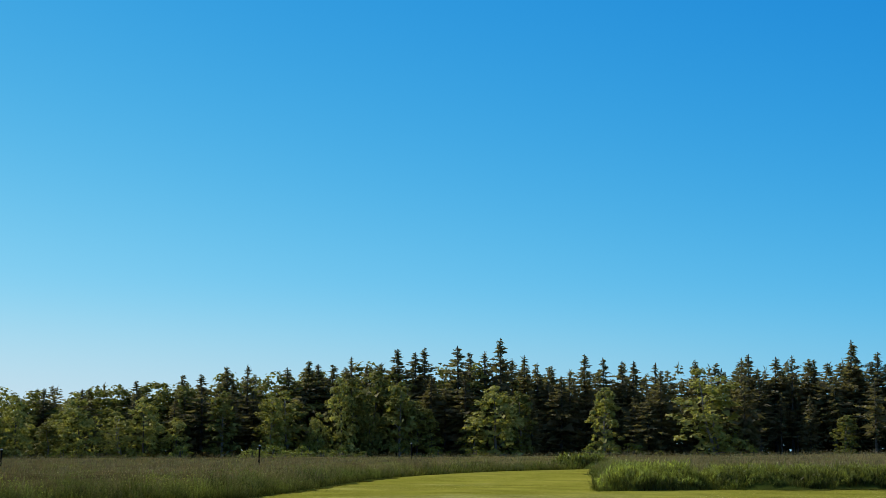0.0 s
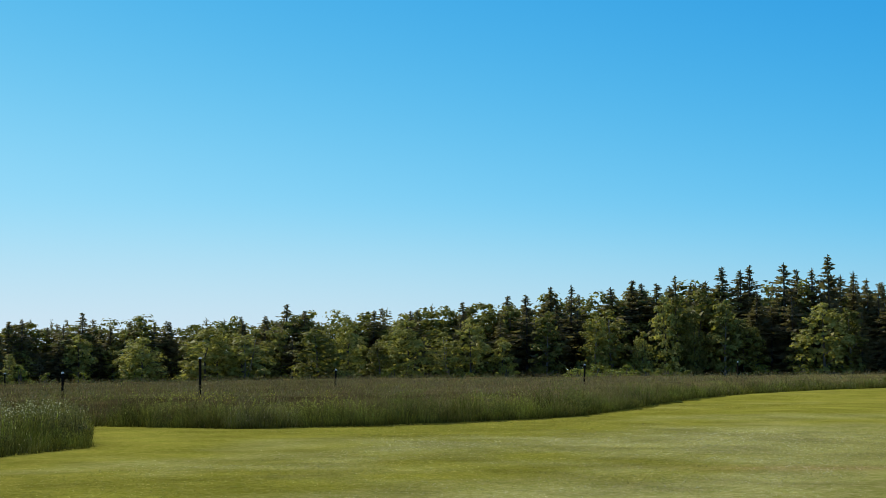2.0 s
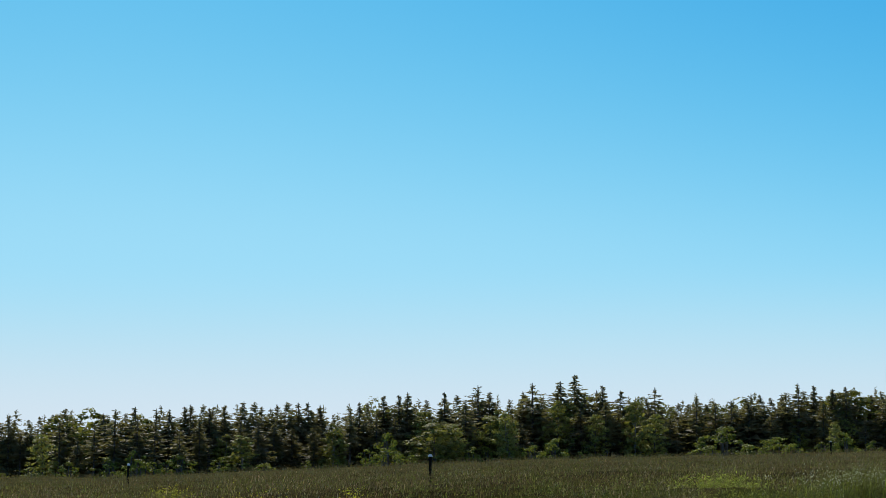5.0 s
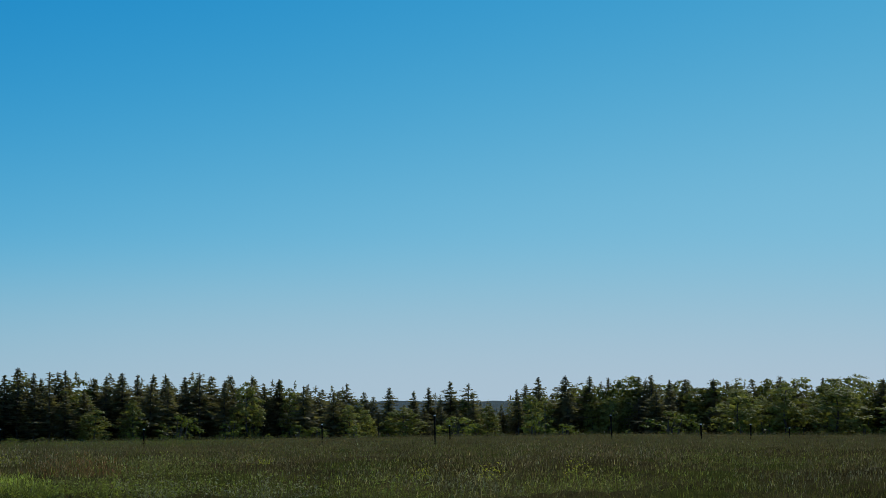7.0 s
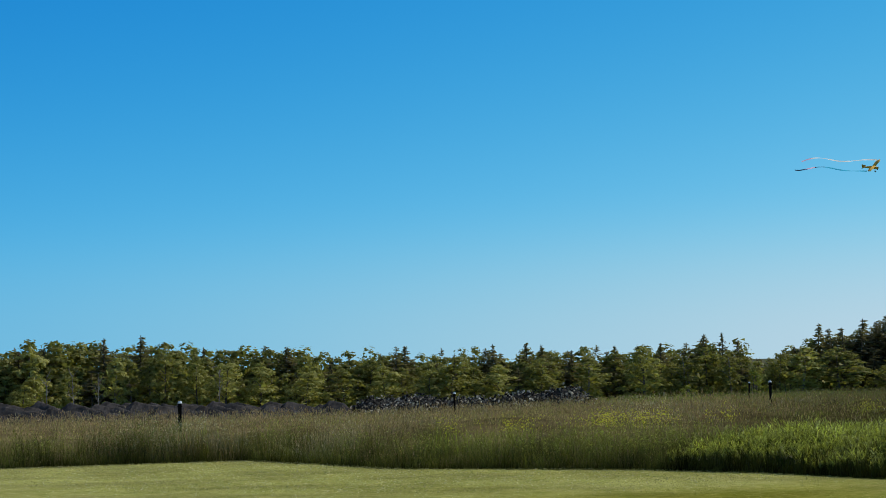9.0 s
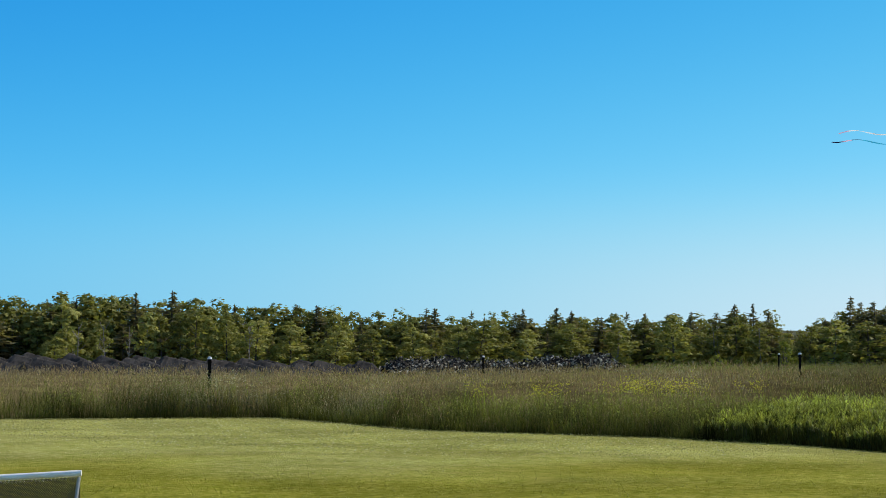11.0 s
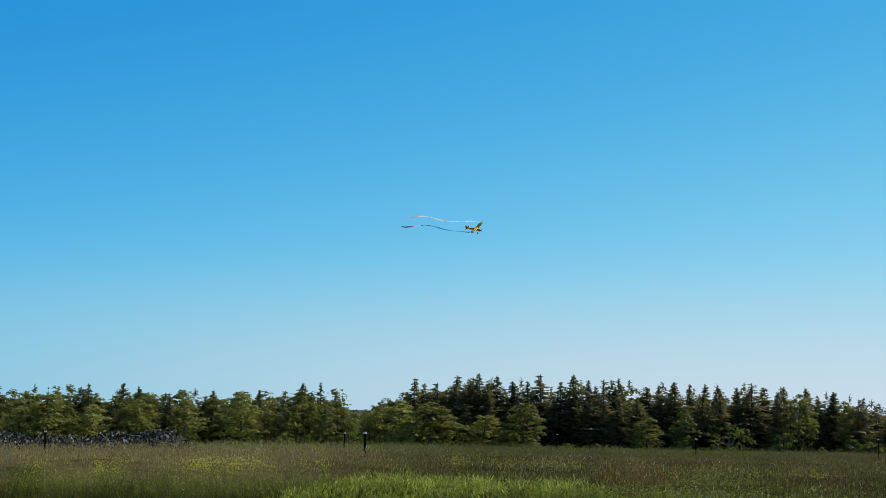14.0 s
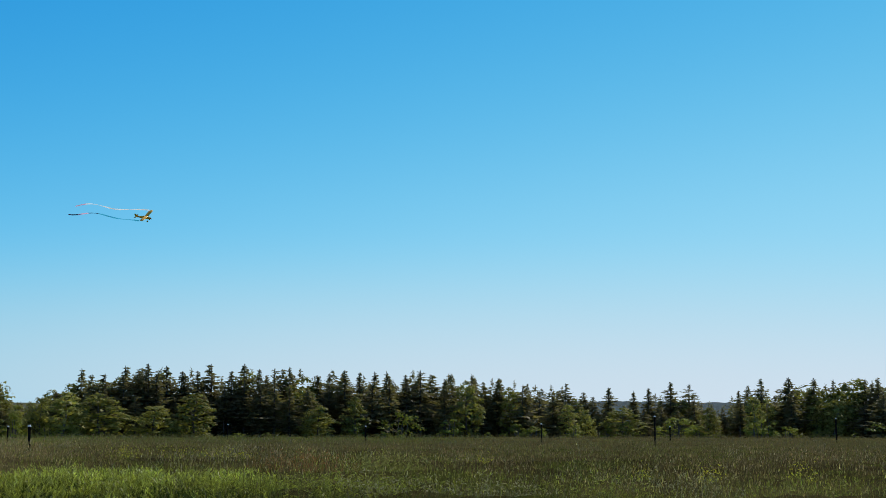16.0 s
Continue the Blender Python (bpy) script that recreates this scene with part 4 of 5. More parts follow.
def build_meadow():
    rng = np.random.default_rng(3)
    # the tops of the stand: seed heads and blade tips at all heights of its upper half
    packs = [scatter(rng, 12, 32, 100), scatter(rng, 32, 50, 62), scatter(rng, 50, 85, 24), scatter(rng, 85, 140, 8.0), scatter(rng, 140, 250, 2.0)]
    x, y, head, r = (np.concatenate(c) for c in zip(*packs))
    n = len(x)
    gap = edge_gap(x, y)
    stand = growth(head) * (1 + 0.12 * swell(x, y, 38, 1) + 0.2 * swell(x, y, 7, 2) + 0.22 * swell(x, y, 2.0, 4)) * np.clip(0.55 + 0.3 * gap, 0, 1)
    length = rng.uniform(0.04, 0.15, n) * np.clip(r / 75, 0.75, 1.3)
    top = stand * (1.12 - np.clip(1.0 - 0.16 * gap, 0.42, 0.9) * rng.random(n) ** 1.5)
    at = np.stack([x, y, ground_xy(x, y) + np.maximum(top - length, 0.02)], -1)
    way = rng.normal(0, 0.22, (n, 3)) + (0.12, 0.05, 1.0)
    half = np.clip(r * 0.000155, 0.003, 0.05) * rng.uniform(0.6, 1.5, n)
    a = rng.uniform(0, 2 * np.pi, n)
    side = np.stack([np.cos(a), np.sin(a), np.zeros(n)], -1) * (half * 1.15)[:, None]
    way = way / np.linalg.norm(way, axis=1)[:, None] * length[:, None]
    v, f = np.stack([at - side, at + side, at + way], 1).reshape(-1, 3), np.arange(3 * n).reshape(-1, 3)
    tip = grass_tints(rng, x, y, head)
    # distance fade put into the tip colour: muted grey-brown farther out
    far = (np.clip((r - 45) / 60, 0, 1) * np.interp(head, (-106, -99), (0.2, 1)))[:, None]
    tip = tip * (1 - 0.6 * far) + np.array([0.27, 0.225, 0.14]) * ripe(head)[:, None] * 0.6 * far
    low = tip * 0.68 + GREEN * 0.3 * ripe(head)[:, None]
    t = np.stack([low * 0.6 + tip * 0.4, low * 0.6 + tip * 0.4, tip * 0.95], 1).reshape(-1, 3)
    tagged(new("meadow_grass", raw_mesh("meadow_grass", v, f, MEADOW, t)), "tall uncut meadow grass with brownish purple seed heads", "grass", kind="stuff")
    # whole tufts along the lawn, where the stand is seen from its side
    x, y, head, r = (np.concatenate(c) for c in zip(scatter(rng, 15, 75, 27.0), scatter(rng, 75, 145, 9.0)))
    near = edge_gap(x, y) < rng.uniform(0.9, 2.6, len(x)) * np.where(head < -104, 1.6, 1.0)
    x, y, head, r = x[near], y[near], head[near], r[near]
    per = 11
    size, own = np.clip(r / 60, 0.7, 2.0) * rng.uniform(0.10, 0.30, len(x)), rng.normal(0, 0.14, len(x))
    x, y, head, r, size, own = (np.repeat(c, per) for c in (x, y, head, r, size, own))
    n = len(x)
    spread, turn = np.sqrt(rng.random(n)), rng.uniform(0, 2 * np.pi, n)
    x, y = x + np.cos(turn) * spread * size, y + np.sin(turn) * spread * size
    gap = np.where(on_lawn(x, y), 0, edge_gap(x, y))
    tall = (growth(head) + 0.14 * swell(x, y, 7, 2) + 0.30 * swell(x, y, 2.2, 4) + own) * (rel := rng.uniform(0.4, 1.1, n)) * np.clip(0.45 + 0.6 * gap, 0, 1)
    width = np.clip(r / 36, 0.85, 4) * rng.uniform(0.004, 0.009, n)
    lean = rng.uniform(0.1, 0.9, n) * (0.4 + 0.8 * spread)
    tip = grass_tints(rng, x, y, head)
    hem = (np.clip(1.2 - 0.3 * gap, 0, 1) * np.clip(1.9 - 1.3 * rel, 0, 1) * rng.random(n) ** 0.4)[:, None]
    tip = (tip * (1 - hem) + np.array([0.21, 0.27, 0.05]) * hem) * (1 + 0.55 * swell(x, y, 2.0, 6))[:, None]
    # shade of the reeds painted into the tufts that stand among them
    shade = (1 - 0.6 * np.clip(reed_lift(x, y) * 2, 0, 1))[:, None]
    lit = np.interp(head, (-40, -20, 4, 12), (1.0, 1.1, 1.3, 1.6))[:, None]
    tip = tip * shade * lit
    # dark roots: the shade low in the tufts is put into their colour
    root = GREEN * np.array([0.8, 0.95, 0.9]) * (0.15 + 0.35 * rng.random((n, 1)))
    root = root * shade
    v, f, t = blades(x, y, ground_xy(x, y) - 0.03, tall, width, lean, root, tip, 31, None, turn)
    # the low fringe that hangs over the mown edge
    fx, fy = [], []
    for p0, p1 in zip(LAWN_POLY, np.roll(LAWN_POLY, -1, 0)):
        mid = (p0 + p1) / 2
        if -131 < math.degrees(math.atan2(*mid)) < 16:
            q = rng.random((int(np.linalg.norm(p1 - p0) * 170 * 30 / max(20.0, np.linalg.norm(mid))), 1))
            p = p0 + (p1 - p0) * q + rng.normal(0, 1, (len(q), 2)) * np.clip(np.linalg.norm(mid) / 60, 0.3, 1.2) * 0.22
            fx.append(p[:, 0])
            fy.append(p[:, 1])
    x, y = np.concatenate(fx), np.concatenate(fy)
    n, head, r = len(x), np.degrees(np.arctan2(x, y)), np.hypot(x, y)
    inside = on_lawn(x, y)
    tall = growth(head) * rng.uniform(0.12, 0.55, n) * (1 + 0.4 * swell(x, y, 1.6, 4)) * np.where(inside, np.clip(1 - edge_gap(x, y) * 3.5, 0.12, 1), 1)
    k = rng.random((n, 1)) ** 1.5
    # painted shade: fringe dimmer by the reeds, roots a fifth of the tip
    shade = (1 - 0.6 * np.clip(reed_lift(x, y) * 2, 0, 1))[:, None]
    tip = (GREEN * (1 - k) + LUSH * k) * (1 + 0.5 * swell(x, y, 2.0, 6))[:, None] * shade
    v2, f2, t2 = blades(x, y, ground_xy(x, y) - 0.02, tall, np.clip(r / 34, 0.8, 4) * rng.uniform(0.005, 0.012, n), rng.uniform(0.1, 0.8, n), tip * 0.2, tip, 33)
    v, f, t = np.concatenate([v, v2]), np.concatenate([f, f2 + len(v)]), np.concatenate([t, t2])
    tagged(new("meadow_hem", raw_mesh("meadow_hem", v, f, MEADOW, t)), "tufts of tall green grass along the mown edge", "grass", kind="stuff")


build_meadow()

# ---------------------------------------------------------------- marker posts
POSTS = [(-6.0, 112, 1.92), (-1.0, 150, 2.1), (-18.6, 74, 2.29), (-14.2, 107, 1.71), (-23.0, 86, 1.76), (-24.8, 150, 1.85), (-37.8, 61, 1.57),
         (-47.6, 83, 1.65), (-102.0, 76, 1.71), (-102.7, 120, 1.86), (-91.2, 130, 1.8), (-85.4, 130, 2.0), (-81.7, 110, 2.4), (-81.2, 160, 1.9),
         (-75.9, 140, 2.5), (-71.4, 130, 1.75), (-70.2, 160, 1.5), (-73.0, 130, 1.75), (-62.3, 170, 1.8), (-121.3, 56, 1.64), (-112.3, 90, 1.85), (-95.7, 170, 2.1)]


def box(bm, sx, sy, sz, at, bevel=0.0):
    made = bmesh.ops.create_cube(bm, size=1, matrix=Matrix.Translation(at) @ Matrix.Diagonal((sx, sy, sz, 1)))
    if bevel:
        edges = list({e for v in made["verts"] for e in v.link_edges})
        bmesh.ops.bevel(bm, geom=edges, offset=bevel, segments=2, affect="EDGES", profile=0.5)


def bm_part(name, bm, mat, parent, label="", smooth=False):
    me = bpy.data.meshes.new(name)
    bm.to_mesh(me)
    bm.free()
    me.materials.append(mat)
    if smooth:
        me.polygons.foreach_set("use_smooth", [True] * len(me.polygons))
    return part(name, me, parent, label)


def marker_post(tall):
    root = new("marker_post")
    bm = bmesh.new()
    box(bm, 0.095, 0.095, tall, (0, 0, tall / 2), 0.012)
    bm_part("shaft", bm, POST_WOOD, root)
    bm = bmesh.new()
    bmesh.ops.create_cone(bm, cap_ends=True, segments=10, radius1=0.085, radius2=0.05, depth=0.08, matrix=Matrix.Translation((0, 0, tall + 0.04)))
    bm_part("cap", bm, CAP_WHITE, root, "weathered white cap")
    bm = bmesh.new()
    box(bm, 0.13, 0.13, 0.04, (0, 0, tall - 0.09), 0.006)
    bm_part("collar", bm, POST_WOOD, root)
    return tagged(root, "dark wooden marker post with a white cap in tall grass", "post", "marker posts in the meadow")


for head, r, tall in POSTS:
    x, y = spot(head, r)
    post = marker_post(tall - 0.08 + 0.1)
    post.matrix_basis = pose(x, y, float(ground_at(head, r)) - 0.1, random.uniform(-2, 2), random.uniform(-2, 2), random.uniform(0, 90))

# ---------------------------------------------------------------- reeds, weeds and flowers


def plot(rng, head, r, across, deep, count):
    """Places in an uneven oval plot, across and deep as seen from the lawn."""
    u = rng.normal(0, 0.42, (count, 2))
    u = u[np.hypot(u[:, 0], u[:, 1]) < 1.0 + 0.12 * rng.normal(size=count)]
    x0, y0 = spot(head, r)
    h = math.radians(head)
    x = x0 + u[:, 0] * across / 2 * math.cos(h) + u[:, 1] * deep / 2 * math.sin(h)
    y = y0 - u[:, 0] * across / 2 * math.sin(h) + u[:, 1] * deep / 2 * math.cos(h)
    ok = ~on_lawn(x, y)
    return x[ok], y[ok]


def weed_patch(name, label, category, head, r, across, deep, count, height, width, low, high, seed, lean=(0.2, 0.8)):
    rng = np.random.default_rng(seed)
    x, y = plot(rng, head, r, across, deep, count)
    n = len(x)
    far = np.hypot(x - spot(head, r)[0], y - spot(head, r)[1]) / (0.5 * max(across, deep))
    tall = height * rng.uniform(0.6, 1.15, n) * (1.1 - 0.35 * far)
    tip = np.array(high) * rng.uniform(0.7, 1.25, (n, 1))
    root = np.array(low) * rng.uniform(0.8, 1.2, (n, 1))
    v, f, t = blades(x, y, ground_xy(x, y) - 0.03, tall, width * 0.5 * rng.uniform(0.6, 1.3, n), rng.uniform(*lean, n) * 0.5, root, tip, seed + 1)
    # leaves up the stalk, arching out
    per = 6
    stalk = v.reshape(-1, 5, 3)
    up = rng.uniform(0.35, 1.0, (n, per, 1))
    at = (stalk[:, None, 0] * (1 - up) + stalk[:, None, 4] * up).reshape(-1, 3)
    way = rng.normal(0, 1, (n * per, 3)) * (1, 1, 0.35) + (0, 0, 0.55)
    lv, lf = leaves(rng, at, way, width * 3.6 * rng.uniform(0.5, 1.5, n * per), width * 0.55 * rng.uniform(0.6, 1.3, n * per))
    # low leaves take the dark root colour, a painted shade inside the clump
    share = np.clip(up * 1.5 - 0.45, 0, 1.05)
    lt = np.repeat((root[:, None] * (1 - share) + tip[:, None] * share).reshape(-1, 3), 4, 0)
    f = np.concatenate([f, lf + len(v)])
    v, t = np.concatenate([v, lv]), np.concatenate([t, lt])
    tagged(new(name, raw_mesh(name, v, f, WEED, t)), label, category, kind="stuff")


# near-black root green: shade at the foot painted into reeds and weeds
SHADED_GREEN, GREEN_HIGH = (0.016, 0.023, 0.007), (0.48, 0.515, 0.10)


def reed_patch(head, r, across, deep, tall, count, leaf, bright, label, seed):
    """A thick stand of reeds: stalks through a mound, with short arching leaves crowded at the top."""
    rng = np.random.default_rng(seed)
    u = rng.uniform(-1.15, 1.15, (count * 2, 2))
    x0, y0 = spot(head, r)
    h = math.radians(head)
    x = x0 + u[:, 0] * across * math.cos(h) + u[:, 1] * deep * math.sin(h)
    y = y0 - u[:, 0] * across * math.sin(h) + u[:, 1] * deep * math.cos(h)
    top = reed_lift(x, y)
    ok = (top > 0.35) & ~on_lawn(x, y)
    x, y, top = x[ok][:count], y[ok][:count], top[ok][:count] * np.clip(0.55 + 0.5 * edge_gap(x[ok][:count], y[ok][:count]), 0, 1)
    n = len(x)
    high = top * rng.uniform(0.8, 1.12, n)
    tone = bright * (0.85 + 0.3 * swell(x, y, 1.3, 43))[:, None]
    tip, root = np.array(GREEN_HIGH) * rng.uniform(0.6, 1.25, (n, 1)) * tone, np.array(SHADED_GREEN) * rng.uniform(0.7, 1.2, (n, 1))
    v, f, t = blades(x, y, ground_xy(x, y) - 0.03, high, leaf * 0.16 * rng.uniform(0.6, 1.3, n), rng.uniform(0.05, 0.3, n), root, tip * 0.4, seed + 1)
    per = 11
    stalk = v.reshape(-1, 5, 3)
    up = 1.0 - 0.42 * rng.random((n, per, 1)) ** 1.2
    at = (stalk[:, None, 0] * (1 - up) + stalk[:, None, 4] * up).reshape(-1, 3)
    way = rng.normal(0, 0.6, (n * per, 3)) * (1, 1, 0.4) + (0, 0, 0.95)
    lv, lf = sprays(rng, at, way, leaf * 1.4 * rng.uniform(0.5, 1.5, n * per), leaf * 0.13 * rng.uniform(0.6, 1.4, n * per))
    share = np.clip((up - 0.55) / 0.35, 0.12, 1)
    # painted shade on the lower leaves, leaf ends brightened as painted glints
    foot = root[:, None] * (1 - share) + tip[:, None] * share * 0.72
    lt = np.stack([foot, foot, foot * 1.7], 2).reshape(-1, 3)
    f = np.concatenate([f, lf + len(v)])
    v, t = np.concatenate([v, lv]), np.concatenate([t, lt])
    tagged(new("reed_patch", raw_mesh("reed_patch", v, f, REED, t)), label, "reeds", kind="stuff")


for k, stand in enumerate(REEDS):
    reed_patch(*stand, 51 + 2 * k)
# corner weeds get almost black roots, shade painted at their foot
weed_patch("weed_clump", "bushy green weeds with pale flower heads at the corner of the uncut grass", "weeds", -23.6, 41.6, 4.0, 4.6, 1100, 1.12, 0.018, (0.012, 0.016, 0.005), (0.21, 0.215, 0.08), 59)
weed_patch("weed_clump", "low bright green weeds among the brown grass", "weeds", -28.3, 43.0, 3.2, 3.0, 900, 0.95, 0.022, SHADED_GREEN, GREEN_HIGH, 61)
weed_patch("weed_clump", "green leafy weeds in the meadow near the lawn", "weeds", -28.6, 28.0, 2.4, 2.0, 800, 0.95, 0.018, SHADED_GREEN, (0.30, 0.36, 0.07), 63)
weed_patch("weed_clump", "straggling green weeds in front of the meadow", "weeds", -92.2, 27.5, 5.0, 4.0, 1300, 0.8, 0.015, SHADED_GREEN, (0.34, 0.38, 0.07), 65)
weed_patch("weed_clump", "pale flowering weeds in the meadow", "weeds", -90.6, 41.0, 4.0, 3.0, 600, 0.95, 0.013, SHADED_GREEN, (0.42, 0.44, 0.12), 67)
LIME, MOSS, PALE_TIP = (0.34, 0.37, 0.085), (0.20, 0.235, 0.06), (0.42, 0.40, 0.25)
WEEDS_SOUTH = ((-121.0, 46.6, 6.0, 2.4, 420, 0.85, PALE_TIP), (-122.6, 46.2, 3.6, 2.0, 360, 0.95, MOSS), (-125.7, 45.9, 2.6, 1.6, 200, 0.8, LIME),
               (-118.1, 45.6, 2.6, 2.0, 200, 0.95, LIME), (-121.4, 55.2, 3.0, 2.0, 220, 0.9, MOSS), (-115.6, 40.0, 3.2, 1.8, 240, 0.75, LIME))
WEEDS_WEST = ((-107.0, 33.7, 4.4, 1.4, 300, 0.66, LIME), (-110.6, 35.5, 3.4, 1.4, 220, 0.66, LIME), (-113.0, 37.2, 3.0, 1.4, 200, 0.7, LIME), (-104.9, 33.6, 3.4, 1.2, 240, 0.62, LIME),
              (-94.6, 27.4, 3.2, 1.6, 320, 0.8, LIME), (-90.6, 27.0, 3.0, 1.6, 240, 0.85, PALE_TIP), (-86.8, 27.6, 3.4, 2.0, 240, 0.8, PALE_TIP), (-83.4, 27.0, 3.2, 2.0, 260, 0.85, LIME), (-88.6, 31.5, 4.4, 2.4, 260, 0.8, LIME),
              (-80.6, 29.0, 3.4, 2.4, 240, 0.85, PALE_TIP), (-76.5, 27.5, 4.0, 2.4, 260, 0.85, LIME), (-104.6, 32.6, 4.0, 2.0, 360, 0.75, LIME), (-108.4, 35.0, 3.0, 1.8, 260, 0.75, LIME), (-84.0, 36.0, 5.0, 3.0, 300, 0.85, MOSS), (-72.0, 46.0, 7.0, 4.0, 320, 0.9, LIME),
              (-30.5, 42.0, 7.0, 4.0, 420, 0.85, LIME), (-33.0, 38.0, 5.0, 3.0, 320, 0.85, MOSS), (-38.0, 40.0, 6.0, 3.0, 320, 0.85, LIME))
WEEDS_NORTH = ((-27.6, 35.0, 3.6, 2.0, 320, 0.8, LIME), (-25.6, 36.8, 2.6, 1.8, 260, 0.85, MOSS), (-20.2, 53.6, 4.6, 2.0, 260, 0.85, LIME), (-17.0, 52.4, 4.0, 1.8, 260, 0.8, LIME),
               (-14.6, 53.2, 5.0, 1.8, 280, 0.8, LIME), (-11.8, 55.2, 3.6, 1.8, 220, 0.9, MOSS), (-9.2, 58.6, 4.0, 2.0, 240, 0.85, LIME), (-6.6, 62.8, 3.4, 2.0, 200, 0.95, MOSS),
               (-4.2, 80.0, 4.4, 2.4, 200, 0.9, MOSS), (-19.8, 66.0, 9.0, 4.0, 340, 0.9, LIME))
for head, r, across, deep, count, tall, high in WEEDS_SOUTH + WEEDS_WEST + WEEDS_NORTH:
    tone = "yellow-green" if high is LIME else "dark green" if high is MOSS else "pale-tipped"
    weed_patch("weed_clump", "clump of " + tone + " leafy weeds in the edge of the meadow", "weeds", head, r, across, deep, count, tall * float(growth(head)) / 0.78, 0.015 * max(1.0, r / 45), SHADED_GREEN, high, int(1000 + head * 7 + r))
weed_patch("sorrel_patch", "reddish brown sorrel stalks in the meadow", "sorrel", -93.2, 39.0, 3.4, 5.0, 520, 0.95, 0.014, (0.12, 0.10, 0.03), (0.34, 0.15, 0.075), 69, (0.05, 0.3))

FLOWER = foliage("yellow_petals", ((0.15, (0.50, 0.50, 0.06)), (0.55, (0.68, 0.64, 0.07)), (0.95, (0.78, 0.70, 0.09))), 0.45, 0.6, 4.0, 0.1)


def flower_patch(head, r, across, deep, stalks, label, seed, petals, tallest=1.02, group="yellow flowers in the meadow"):
    """Flowering stalks: one part of stems, one of many small blossoms."""
    rng = np.random.default_rng(seed)
    x, y = plot(rng, head, r, across, deep, stalks)
    n = len(x)
    x0, y0 = spot(head, r)
    z0 = float(ground_at(head, r))
    tall = rng.uniform(0.84, 1.0, n) * float(growth(head)) * tallest
    z = ground_xy(x, y)
    root = new("wildflower_patch")
    root.location = (x0, y0, z0)
    v, f, t = blades(x - x0, y - y0, z - z0, tall, np.full(n, 0.016), rng.uniform(0.02, 0.2, n), np.tile((0.14, 0.19, 0.03), (n, 1)), np.tile((0.36, 0.40, 0.05), (n, 1)), seed)
    tagged(part("stems", raw_mesh("stems", v, f, REED, t), root), kind="stuff")
    tops = v.reshape(-1, 5, 3)[:, 4]
    per = 11
    at = np.repeat(tops, per, 0) + rng.normal(0, 1, (n * per, 3)) * (0.07, 0.07, 0.10)
    v, f = leaves(rng, at, rng.normal(size=(n * per, 3)) + (0, 0, 0.6), rng.uniform(0.02, 0.04, n * per), rng.uniform(0.008, 0.015, n * per))
    tagged(part("blossoms", raw_mesh("blossoms", v, f, petals), root), kind="stuff")
    tagged(root, label, "wildflowers", group)


for k, (head, r, across, deep, stalks) in enumerate((
        (-107.4, 37.2, 1.9, 1.3, 60), (-106.0, 37.8, 1.6, 1.1, 48), (-110.1, 36.8, 1.0, 1.0, 22), (-103.6, 39, 0.9, 0.9, 14), (-112.2, 38, 1.6, 2, 14),
        (-98.9, 51, 1.1, 1, 28), (-97.4, 52, 1.8, 1, 22), (-95.6, 54, 2.4, 1.4, 30), (-82.1, 33, 0.45, 0.45, 7), (-80.1, 32.5, 0.8, 0.6, 11), (-77.2, 33.5, 0.9, 0.8, 9),
        (-87.5, 44, 1.6, 1.5, 14), (-18.4, 61, 5.0, 3, 34), (-15.4, 64, 4.5, 4, 8), (-46.3, 45, 1.4, 1.0, 40), (-40.3, 34, 0.5, 0.5, 16), (-43.7, 34, 2.4, 1.2, 26))):
    flower_patch(head, r, across, deep, stalks, "yellow wild mustard in bloom among the tall grass", 80 + k, FLOWER)
WHITE_FLOWER = foliage("pale_petals", ((0.15, (0.50, 0.48, 0.36)), (0.55, (0.66, 0.64, 0.52)), (0.95, (0.80, 0.78, 0.68))), 0.4, 0.6, 4.0, 0.1)
for k, (head, r, across, deep, stalks) in enumerate(((-23.5, 41.0, 2.4, 1.4, 34), (-25.4, 38.6, 2.6, 1.6, 20), (-120.6, 46.8, 2.6, 1.4, 18))):
    flower_patch(head, r, across, deep, stalks, "pale flower heads on tall weeds at the meadow's edge", 120 + k, WHITE_FLOWER, 1.16, "pale flowers at the meadow's edge")

